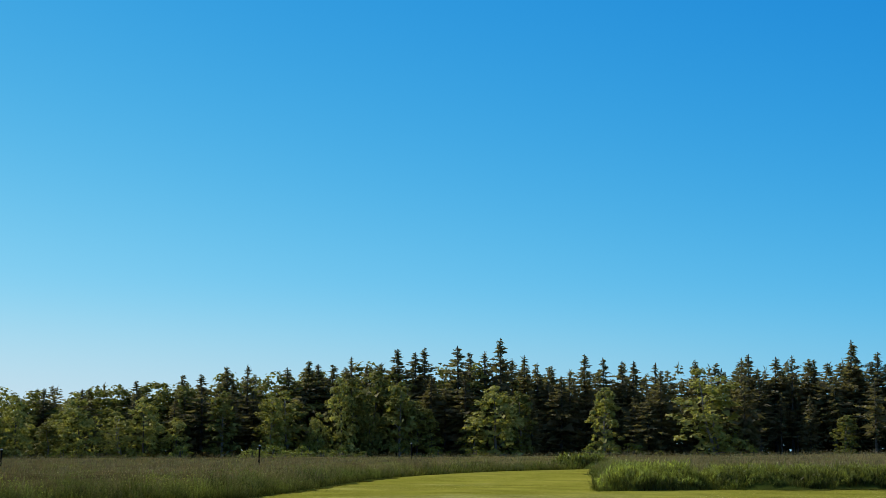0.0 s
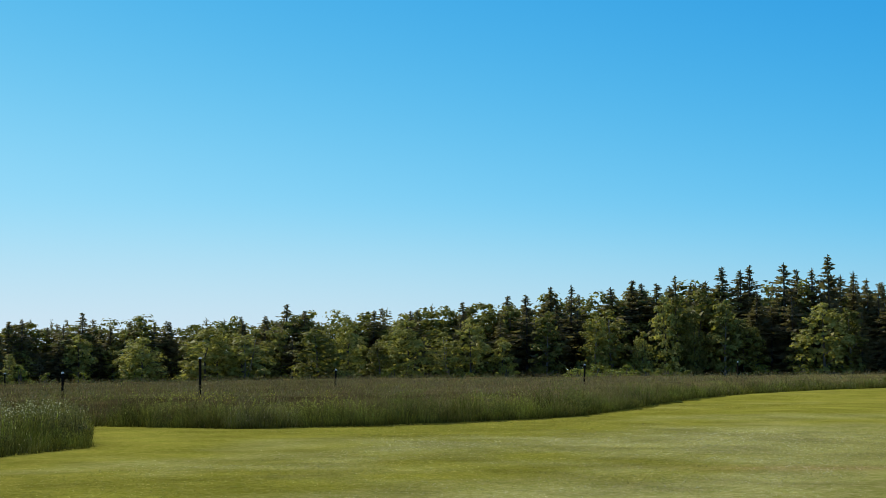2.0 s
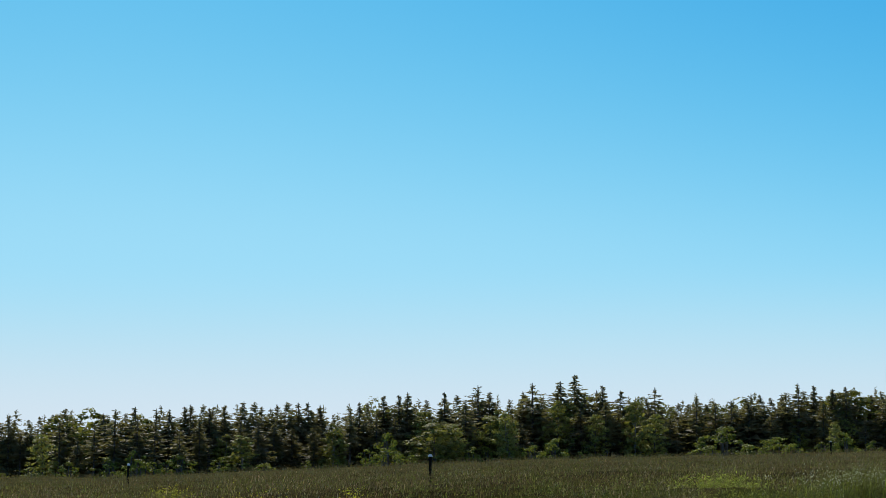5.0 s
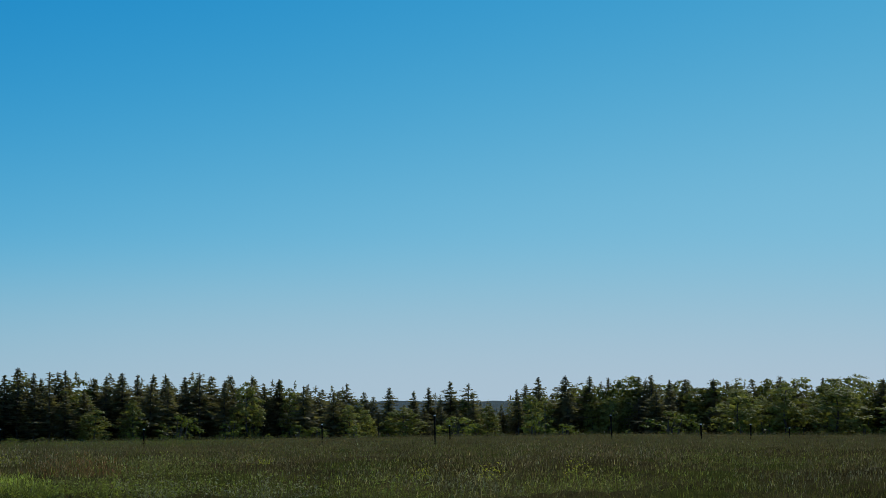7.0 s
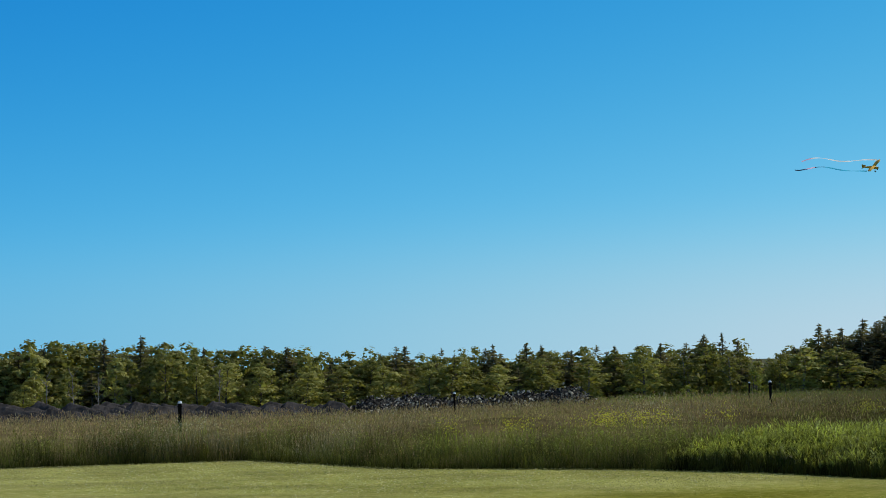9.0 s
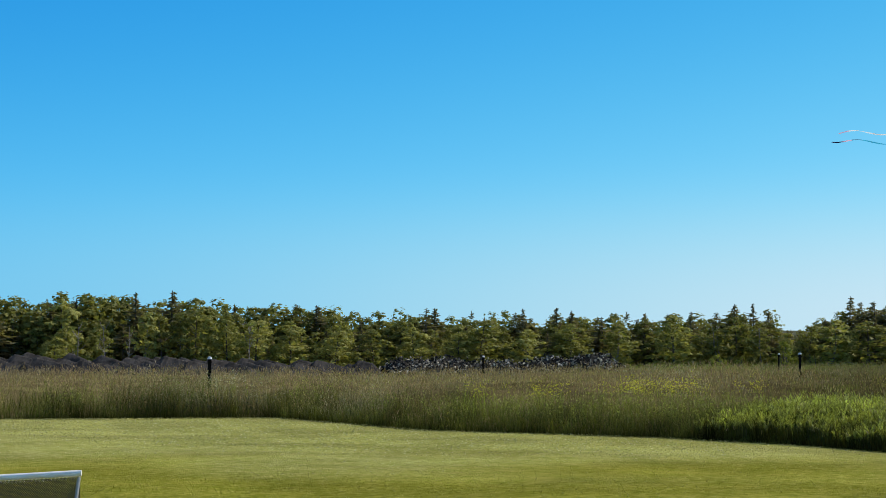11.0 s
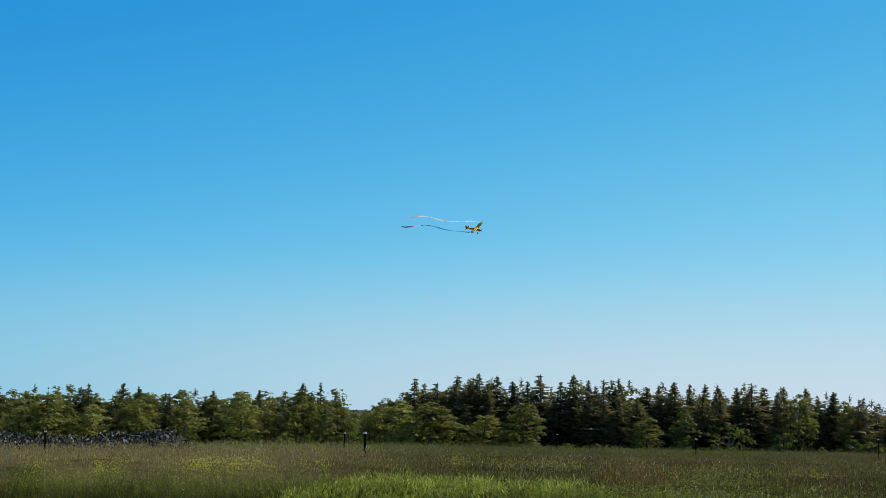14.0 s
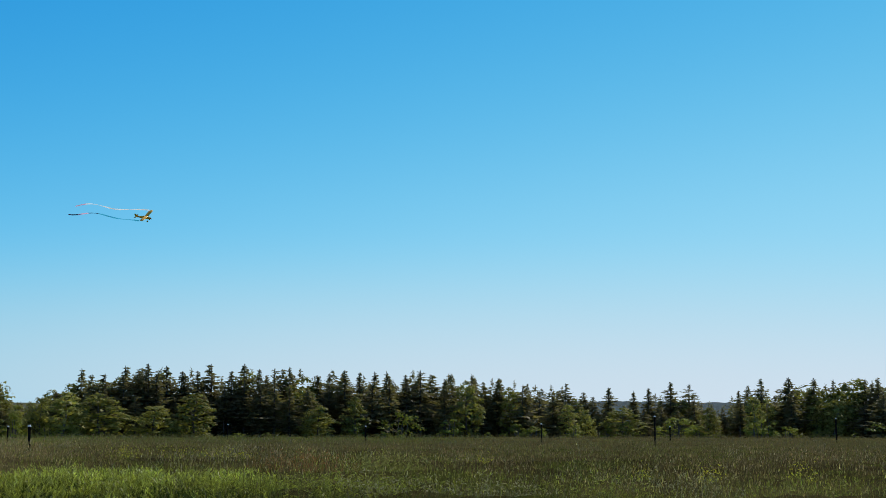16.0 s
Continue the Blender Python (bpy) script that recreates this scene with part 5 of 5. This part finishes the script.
# short blades standing on the lawn


def build_turf():
    rng = np.random.default_rng(23)
    heads, rs = [], []
    for h0, h1, r0, r1, density in ((-128, -88, 17, 47, 170), (-30, 3, 21, 46, 190), (3, 17, 30, 46, 190), (-30, 17, 46, 62, 60), (-22, 17, 62, 80, 25)):
        n = int(0.5 * math.radians(h1 - h0) * (r1 * r1 - r0 * r0) * density)
        heads.append(rng.uniform(h0, h1, n))
        rs.append(np.sqrt(rng.uniform(r0 * r0, r1 * r1, n)))
    head, r = np.concatenate(heads), np.concatenate(rs)
    x, y = spot(head, r)
    ok = on_lawn(x, y)
    x, y, r = x[ok], y[ok], r[ok]
    n = len(x)
    fleck = rng.random(n) < 0.3
    k = rng.random((n, 1)) * np.where(fleck, 1.0, 0.3)[:, None]
    colour = (np.array([0.21, 0.225, 0.05]) * (1 - k) + np.array([0.44, 0.44, 0.22]) * k) * lawn_tone(x, y)
    at = np.stack([x, y, ground_xy(x, y) - 0.004], -1)
    a = rng.uniform(0, 6.28, n)
    side = np.stack([np.cos(a), np.sin(a), np.zeros(n)], -1) * (np.clip(r / 30, 0.8, 2) * rng.uniform(0.007, 0.017, n))[:, None]
    top = at + rng.normal(0, 0.02, (n, 3)) * (1, 1, 0) + np.stack([np.zeros(n), np.zeros(n), rng.uniform(0.006, 0.014, n) + fleck * rng.uniform(0.0, 0.012, n)], -1)
    v = np.stack([at - side, at + side, top], 1).reshape(-1, 3)
    tagged(new("turf_blades", raw_mesh("turf_blades", v, np.arange(3 * n).reshape(-1, 3), TURF, np.repeat(colour, 3, 0))), "short yellow-green mown grass blades of the lawn", "grass", kind="stuff")


build_turf()

# ---------------------------------------------------------------- spoil heaps


def heap(name, label, path, mat, seed, tall, foot, rough, loads):
    """A long heap along a line of (heading, distance), falling from the first height to the second. Each load is a dumped cone drawn out
    towards the field, with rills down its sides; with no loads, one even ridge."""
    rng = np.random.default_rng(seed)
    (h0, r0), (h1, r1) = path
    p0, p1 = np.array(spot(h0, r0)), np.array(spot(h1, r1))
    length = np.linalg.norm(p1 - p0)
    along = (p1 - p0) / length
    away = np.array([-along[1], along[0]])
    if away @ p0 < 0:
        away = -away
    nu, nv = int((length + 2 * foot) / 0.15), int(2 * foot / 0.15)
    u, v = np.meshgrid(np.linspace(-foot, length + foot, nu), np.linspace(-foot, foot, nv), indexing="ij")
    crest = np.interp(u, (0, length), tall)
    if loads:
        z = np.full(u.shape, -1.0)
        for k in range(loads):
            cu = length * (k + rng.uniform(0.15, 0.85)) / loads
            cv = rng.uniform(-0.35, 0.45) * foot
            top = float(np.interp(cu, (0, length), tall)) * (1 - 0.16 * abs(cv) / foot - 0.2 * rng.random())
            turn, drawn = rng.uniform(0.2, 0.9), rng.uniform(1.5, 3.6)
            a = (u - cu) * math.cos(turn) - (v - cv) * math.sin(turn)
            b = (u - cu) * math.sin(turn) + (v - cv) * math.cos(turn) + 0.25 * np.sin(a * 0.9 + k)
            back = np.clip(a, 0, drawn)
            far, way = np.sqrt((a - back) ** 2 + b * b + 0.006), np.arctan2(b, a - back)
            rill = np.abs(np.sin(way * 3 + a * 1.7 + k)) * 0.6 + np.abs(np.sin(way * 7 + a * 4.1 + far)) * 0.3
            z = np.maximum(z, top - back * 0.24 - far * 0.66 - rill * np.clip(far, 0, 1.3) * 0.3)
    else:
        line = 0.7 * np.sin(u * 0.35 + seed) + 0.4 * np.sin(u * 0.9 + 2 * seed)
        z = crest * (0.86 + 0.10 * np.sin(u * 0.5) + 0.05 * np.sin(u * 1.7)) - np.sqrt((v - line) ** 2 + 0.15) * 0.46
    ends = np.clip(np.minimum(u + foot, length + foot - u) / foot, 0, 1)
    z = np.maximum(z - (1 - ends) * crest * 1.3, 0)
    x = p0[0] + along[0] * u + away[0] * v
    y = p0[1] + along[1] * u + away[1] * v
    z = z + rough * (swell(x, y, 1.1, seed) + 0.6 * rng.normal(size=z.shape)) * (z > 0.05)
    verts = np.stack([x, y, ground_xy(x, y) + z - 0.12 * (z <= 0.05)], -1).reshape(-1, 3)
    i, j = np.meshgrid(np.arange(nu - 1), np.arange(nv - 1), indexing="ij")
    f = np.stack([i * nv + j, i * nv + j + 1, (i + 1) * nv + j + 1, (i + 1) * nv + j], -1).reshape(-1, 4)
    tagged(new(name, raw_mesh(name, verts, f, mat)), label, "heap")
    return verts[z.ravel() > 0.15]


RUBBLE_BED = soil_material("rubble_bed", (0.02, 0.018, 0.015), (0.06, 0.054, 0.046), 3.0, 0.15)
heap("soil_heap", "long row of dark dumped loads of soil beyond the meadow", ((-131.0, 128), (-116.0, 132)), SOIL, 3, (1.95, 2.1), 3.8, 0.02, 26)
heap("soil_heap", "second higher row of dark soil behind the first", ((-131.0, 137), (-117.5, 139)), SOIL, 4, (2.9, 2.25), 4.8, 0.02, 30)
bed = heap("rubble_heap", "grey heap of broken concrete and stone at the meadow's end", ((-115.4, 133), (-108.3, 135)), RUBBLE_BED, 5, (2.1, 2.1), 4.4, 0.07, 0)


def rubble_material():
    m, n, l, b = material("broken_rubble")
    island = n.new("ShaderNodeNewGeometry")
    col = ramp(n, l, island.outputs["Random Per Island"], ((0.0, (0.014, 0.012, 0.010)), (0.48, (0.04, 0.035, 0.028)), (0.68, (0.25, 0.22, 0.17)), (0.9, (0.62, 0.55, 0.43)), (1.0, (0.88, 0.80, 0.66))))
    co = n.new("ShaderNodeTexCoord").outputs["Object"]
    grain = noise_node(n, l, 8, 5, co)
    tone = ramp(n, l, grain.outputs[0], ((0.3, (0.7, 0.7, 0.7)), (0.7, (1.1, 1.1, 1.1))))
    l.new(mix_colour(n, l, "MULTIPLY", 1.0, col.outputs[0], tone.outputs[0]), b.inputs["Base Color"])
    b.inputs["Roughness"].default_value = 0.9
    b.inputs["Specular IOR Level"].default_value = 0.15
    return m


def chunks(places, count, seed, small, large):
    """Broken blocks: knocked-about boxes lying at all angles."""
    rng = np.random.default_rng(seed)
    corner = np.array([(a, b, c) for a in (-1, 1) for b in (-1, 1) for c in (-1, 1)], float)
    quad = np.array([(0, 1, 3, 2), (4, 6, 7, 5), (0, 4, 5, 1), (2, 3, 7, 6), (0, 2, 6, 4), (1, 5, 7, 3)])
    vs, fs = [], []
    for k in range(count):
        p = places[rng.integers(0, len(places))] + rng.normal(0, 0.15, 3)
        half = rng.uniform(small, large) * rng.uniform((0.5, 0.4, 0.15), (1.2, 0.9, 0.6))
        q = corner * (1 + rng.uniform(-0.3, 0.2, (8, 3)))
        rot = np.array(Euler(rng.uniform(-1.2, 1.2, 3)).to_matrix())
        vs.append((q * half) @ rot.T + p + (0, 0, half[2] * 0.5))
        fs.append(quad + 8 * k)
    return np.concatenate(vs), np.concatenate(fs)


v, f = chunks(bed, 8000, 6, 0.04, 0.115)
tagged(new("rubble_blocks", raw_mesh("rubble_blocks", v, f, rubble_material())), "loose broken grey and white blocks covering the rubble heap", "rubble", kind="stuff")

# ---------------------------------------------------------------- mesh chair on the lawn
WHITE_PIPE = plain("white_pipe", (0.90, 0.89, 0.85), 0.4, 0, 25, 0.06)
METAL_GREY = plain("grey_tube", (0.35, 0.35, 0.34), 0.45, 0, 25, 0.1)
BLACK_NET = plain("black_net", (0.02, 0.02, 0.02), 0.7, 0, 40, 0.3)


def paper(name, colour):
    """Crepe paper, which lets light through."""
    m, n, l, b = material(name)
    grain = noise_node(n, l, 60, 3, n.new("ShaderNodeTexCoord").outputs["Object"])
    col = ramp(n, l, grain.outputs[0], ((0.3, [c * 0.85 for c in colour]), (0.7, colour))).outputs[0]
    l.new(col, b.inputs["Base Color"])
    b.inputs["Roughness"].default_value = 0.7
    t = n.new("ShaderNodeBsdfTranslucent")
    l.new(col, t.inputs[0])
    mx = n.new("ShaderNodeMixShader")
    l.new(b.outputs[0], mx.inputs[1])
    l.new(t.outputs[0], mx.inputs[2])
    l.new(mx.outputs[0], n["Material Output"].inputs[0])
    return m


def pipe(bm, a, b, r, sides=10):
    a, b = Vector(a), Vector(b)
    d = b - a
    m = Matrix.Translation((a + b) / 2) @ d.to_track_quat("Z", "Y").to_matrix().to_4x4()
    bmesh.ops.create_cone(bm, cap_ends=True, segments=sides, radius1=r, radius2=r, depth=d.length, matrix=m)


def pipe_part(name, ends, r, mat, parent, label="", sides=10):
    bm = bmesh.new()
    for a, b in ends:
        pipe(bm, a, b, r, sides)
    return bm_part(name, bm, mat, parent, label, smooth=False)


def lawn_chair():
    """A low sling chair: white frame, black net laced to the top rail."""
    root = new("lawn_chair")
    w, top, seat = 0.30, 0.79, 0.38
    back = [(-w, -0.22, seat), (-w, -0.36, top), (w, -0.36, top), (w, -0.22, seat)]
    pipe_part("top_rail", [(back[1], back[2])], 0.009, WHITE_PIPE, root, "white top rail")
    pipe_part("hem_band", [((-w - 0.01, -0.36, top + 0.004), (w + 0.01, -0.36, top + 0.004))], 0.019, WHITE_PIPE, root, "white cloth band over the top rail", 14)
    for sx in (-1, 1):
        pipe_part("back_post", [((sx * (w - 0.06), -0.24, seat), (sx * (w - 0.005), -0.352, top - 0.02))], 0.011, METAL_GREY, root)
        pipe_part("side_rail", [((sx * w, -0.22, seat), (sx * w, 0.28, seat + 0.03))], 0.016, WHITE_PIPE, root)
        pipe_part("armrest", [((sx * (w + 0.02), -0.28, 0.6), (sx * (w + 0.02), 0.24, 0.6))], 0.02, WHITE_PIPE, root)
        pipe_part("leg", [((sx * w, 0.28, seat + 0.03), (sx * w, -0.3, 0.0))], 0.016, WHITE_PIPE, root)
        pipe_part("leg", [((sx * w, -0.25, seat + 0.03), (sx * w, 0.3, 0.0))], 0.016, WHITE_PIPE, root)
    strands = []
    for k in range(57):
        x = -w + 2 * w * k / 56
        for way in (-1, 1):
            # each cord runs aslant until it meets the side of the back
            room = (w - x if way > 0 else x + w) / 0.30
            q = min(1.0, room)
            strands.append(((x, -0.36, top - 0.02), (x + way * 0.30 * q, -0.36 + 0.12 * q, top - 0.02 - (top - seat) * q)))
    for k in range(1, 40):
        q = k / 40
        for sx in (-1, 1):
            run = min(1.0, (1 - q))
            strands.append(((sx * w, -0.36 + 0.12 * q, top - 0.02 - (top - seat) * q), (sx * (w - 0.30 * run), -0.36 + 0.12 * (q + run), top - 0.02 - (top - seat) * (q + run))))
    pipe_part("back_net", strands, 0.0026, BLACK_NET, root, "black net back", 3)
    strands = [((-w, -0.22 + 0.5 * k / 16, seat + 0.002 * k), (w, -0.22 + 0.5 * k / 16, seat + 0.002 * k)) for k in range(17)]
    pipe_part("seat_net", strands, 0.006, BLACK_NET, root, "black net seat", 4)
    laces = [((-w + 2 * w * (k + 0.3) / 26, -0.374, top - 0.008), (-w + 2 * w * (k + 0.7) / 26, -0.37, top - 0.034)) for k in range(26)]
    pipe_part("lacing", laces, 0.005, WHITE_PIPE, root, "white cord lacing", 4)
    return tagged(root, "white-framed lawn chair with a black net back on the lawn", "chair")


x, y = spot(-127.03, 10.5)
lawn_chair().matrix_basis = pose(x, y, -0.01, 0, 3.0, 127.1 + 180 - 8)

# ---------------------------------------------------------------- model airplane with streamers
YELLOW = plain("yellow_film", (0.72, 0.42, 0.03), 0.35, 0, 30, 0.06)
DARK = plain("black_plastic", (0.015, 0.015, 0.016), 0.5, 0, 40, 0.2)
METAL = plain("wire_metal", (0.35, 0.35, 0.36), 0.35, 0.9, 40, 0.1)
CLEAR = plain("cabin_window", (0.12, 0.16, 0.19), 0.1, 0, 40, 0.1)


RIBBON = [paper("ribbon_blue", (0.05, 0.45, 0.70)), paper("ribbon_white", (0.95, 0.95, 0.93)),
          paper("ribbon_navy", (0.03, 0.035, 0.09)), paper("ribbon_pink", (0.9, 0.55, 0.72)), paper("ribbon_yellow", (0.80, 0.72, 0.25))]


def loft(name, rings, mat, parent, label="", smooth=True):
    """A skin over closed rings of equal count, capped at both ends."""
    bm = bmesh.new()
    loops = [[bm.verts.new(p) for p in ring] for ring in rings]
    n = len(rings[0])
    for a, b in zip(loops, loops[1:]):
        for k in range(n):
            bm.faces.new((a[k], a[(k + 1) % n], b[(k + 1) % n], b[k]))
    bm.faces.new(loops[0][::-1])
    bm.faces.new(loops[-1])
    bmesh.ops.recalc_face_normals(bm, faces=bm.faces)
    return bm_part(name, bm, mat, parent, label, smooth)


def oval(x, zc, hw, hh, n=12, square=0.6):
    out = []
    for k in range(n):
        w = 2 * math.pi * k / n
        c, s = math.cos(w), math.sin(w)
        out.append((x, hw * math.copysign(abs(c) ** square, c), zc + hh * math.copysign(abs(s) ** square, s)))
    return out


def foil(y, x0, chord, z, thick):
    """A wing section, nose forward along +x."""
    up = [(0, 0), (0.06, 0.55), (0.25, 1.0), (0.55, 0.75), (1, 0.05)]
    low = [(0.85, -0.12), (0.4, -0.2), (0.08, -0.25)]
    return [(x0 - chord * a, y, z + thick * b) for a, b in up + low]


def model_airplane():
    root = new("model_airplane")
    loft("fuselage", [oval(x, z, w, h) for x, z, w, h in ((0.42, 0.0, 0.045, 0.05), (0.36, 0.0, 0.075, 0.085), (0.2, 0.01, 0.08, 0.10), (0.05, 0.03, 0.08, 0.125),
                                                          (-0.2, 0.02, 0.075, 0.11), (-0.55, 0.02, 0.045, 0.065), (-0.86, 0.03, 0.014, 0.035))], YELLOW, root, "yellow film-covered fuselage")
    loft("cowl", [oval(x, z, w, h, 12, 0.9) for x, z, w, h in ((0.47, 0.0, 0.03, 0.03), (0.44, 0.0, 0.05, 0.055), (0.40, 0.0, 0.062, 0.07))], DARK, root, "black nose cowl")
    for sy in (-1, 1):
        wing = loft("wing", [foil(sy * y, x0, c, z, 0.03) for y, x0, c, z in ((0.0, 0.26, 0.30, 0.16), (0.8, 0.26, 0.30, 0.19), (0.93, 0.24, 0.24, 0.195), (0.98, 0.2, 0.14, 0.197))], YELLOW, root, "yellow wing half")
        bm = bmesh.new()
        box(bm, 0.05, 0.5, 0.008, (-0.045, sy * 0.6, 0.178), 0.002)
        bm_part("aileron", bm, YELLOW, wing)
        pipe_part("strut", [((0.12, sy * 0.07, -0.06), (0.18, sy * 0.55, 0.165))], 0.007, YELLOW, root)
        pipe_part("gear_leg", [((0.22, sy * 0.06, -0.07), (0.23, sy * 0.17, -0.2))], 0.006, METAL, root)
        wheel = new("wheel")
        wheel.parent = root
        bm = bmesh.new()
        bmesh.ops.create_cone(bm, cap_ends=True, segments=18, radius1=0.07, radius2=0.07, depth=0.045, matrix=pose(0.23, sy * 0.19, -0.21, 90))
        bmesh.ops.bevel(bm, geom=[e for e in bm.edges if e.calc_face_angle(0) > 1], offset=0.015, segments=2, affect="EDGES")
        bm_part("tyre", bm, DARK, wheel, "fat black tyre")
        bm = bmesh.new()
        bmesh.ops.create_cone(bm, cap_ends=True, segments=12, radius1=0.03, radius2=0.03, depth=0.05, matrix=pose(0.23, sy * 0.19, -0.21, 90))
        bm_part("hub", bm, YELLOW, wheel)
        loft("tailplane", [foil(sy * y, x0, c, 0.05, 0.012) for y, x0, c in ((0.0, -0.66, 0.2), (0.2, -0.7, 0.17), (0.3, -0.76, 0.09))], YELLOW, root)
        bm = bmesh.new()
        box(bm, 0.2, 0.006, 0.075, (0.12, sy * 0.081, 0.09), 0.002)
        bm_part("cabin_window", bm, CLEAR, root, "tinted cabin window")
    loft("fin", [[(x, y * 0.006, z) for x, y in ((x0, 0), (x0 - c * 0.3, 1), (x0 - c, 0), (x0 - c * 0.3, -1))] for x0, c, z in ((-0.66, 0.26, 0.03), (-0.72, 0.22, 0.14), (-0.78, 0.16, 0.22), (-0.83, 0.08, 0.255))], YELLOW, root, "rounded yellow fin")
    bm = bmesh.new()
    for s in (-1, 1):
        box(bm, 0.012, 0.03, 0.15, (0.49, 0, s * 0.075), 0.004)
    prop = bm_part("propeller", bm, DARK, root, "black propeller at rest")
    bm = bmesh.new()
    bmesh.ops.create_cone(bm, cap_ends=True, segments=12, radius1=0.03, radius2=0.006, depth=0.05, matrix=pose(0.505, 0, 0, 0, 90))
    bm_part("spinner", bm, YELLOW, prop)
    bm = bmesh.new()
    bmesh.ops.create_cone(bm, cap_ends=True, segments=10, radius1=0.02, radius2=0.02, depth=0.015, matrix=pose(-0.86, 0, -0.035, 90))
    bm_part("tail_wheel", bm, DARK, root)
    # streamers: lengths of crepe ribbon joined end to end, one from each wing tip
    for sy, colours, drop, seed in ((1, (1, 1, 1, 1, 1, 1, 3), -0.03, 1), (-1, (0, 0, 0, 0, 2, 3, 2), -0.02, 2)):
        rng = np.random.default_rng(seed)
        total, steps = 6.4, 84
        s = np.linspace(0, 1, steps)
        px = -0.05 - total * s
        py = sy * 0.96 * (1 - 0.35 * s) + 0.12 * np.sin(s * 9 + seed) * s
        pz = 0.19 + drop * total * s * 0.6 + 0.22 * np.sin(s * 8 + 1.7 * seed) * s
        tw = 0.7 * np.sin(s * 14 + seed)
        wid = 0.045
        for c in range(len(colours)):
            k0, k1 = c * 12, c * 12 + 12
            bm = bmesh.new()
            prev = None
            for k in range(k0, min(k1 + 1, steps)):
                off = Vector((0, math.sin(tw[k]) * wid, math.cos(tw[k]) * wid))
                mid = Vector((px[k], py[k], pz[k]))
                now = [bm.verts.new(mid + off), bm.verts.new(mid - off)]
                if prev:
                    bm.faces.new((prev[0], prev[1], now[1], now[0]))
                prev = now
            bm_part("streamer", bm, RIBBON[colours[c]], root, "fluttering crepe paper streamer")
    return tagged(root, "small yellow high-wing model airplane trailing coloured paper streamers", "model airplane")


def fly(ob, head, rise, far):
    """Sets the airplane in the air: nose to the right of the line of sight and a little toward the lawn, banked."""
    h, p = radians(head), radians(rise)
    way = Vector((math.sin(h) * math.cos(p), math.cos(h) * math.cos(p), math.sin(p)))
    right = Vector((math.cos(h), -math.sin(h), 0))
    up = right.cross(way)
    nose = (right * 0.89 - way * 0.42 - up * 0.08).normalized()
    wing = (way * 0.72 + up * 0.42 + right * 0.5)
    wing = (wing - nose * wing.dot(nose)).normalized()
    top = nose.cross(wing)
    m = Matrix((nose, wing, top)).transposed().to_4x4()
    m.translation = Vector(EYE) + way * far
    ob.matrix_basis = m


fly(model_airplane(), -98.5, 5.95, 140.0)
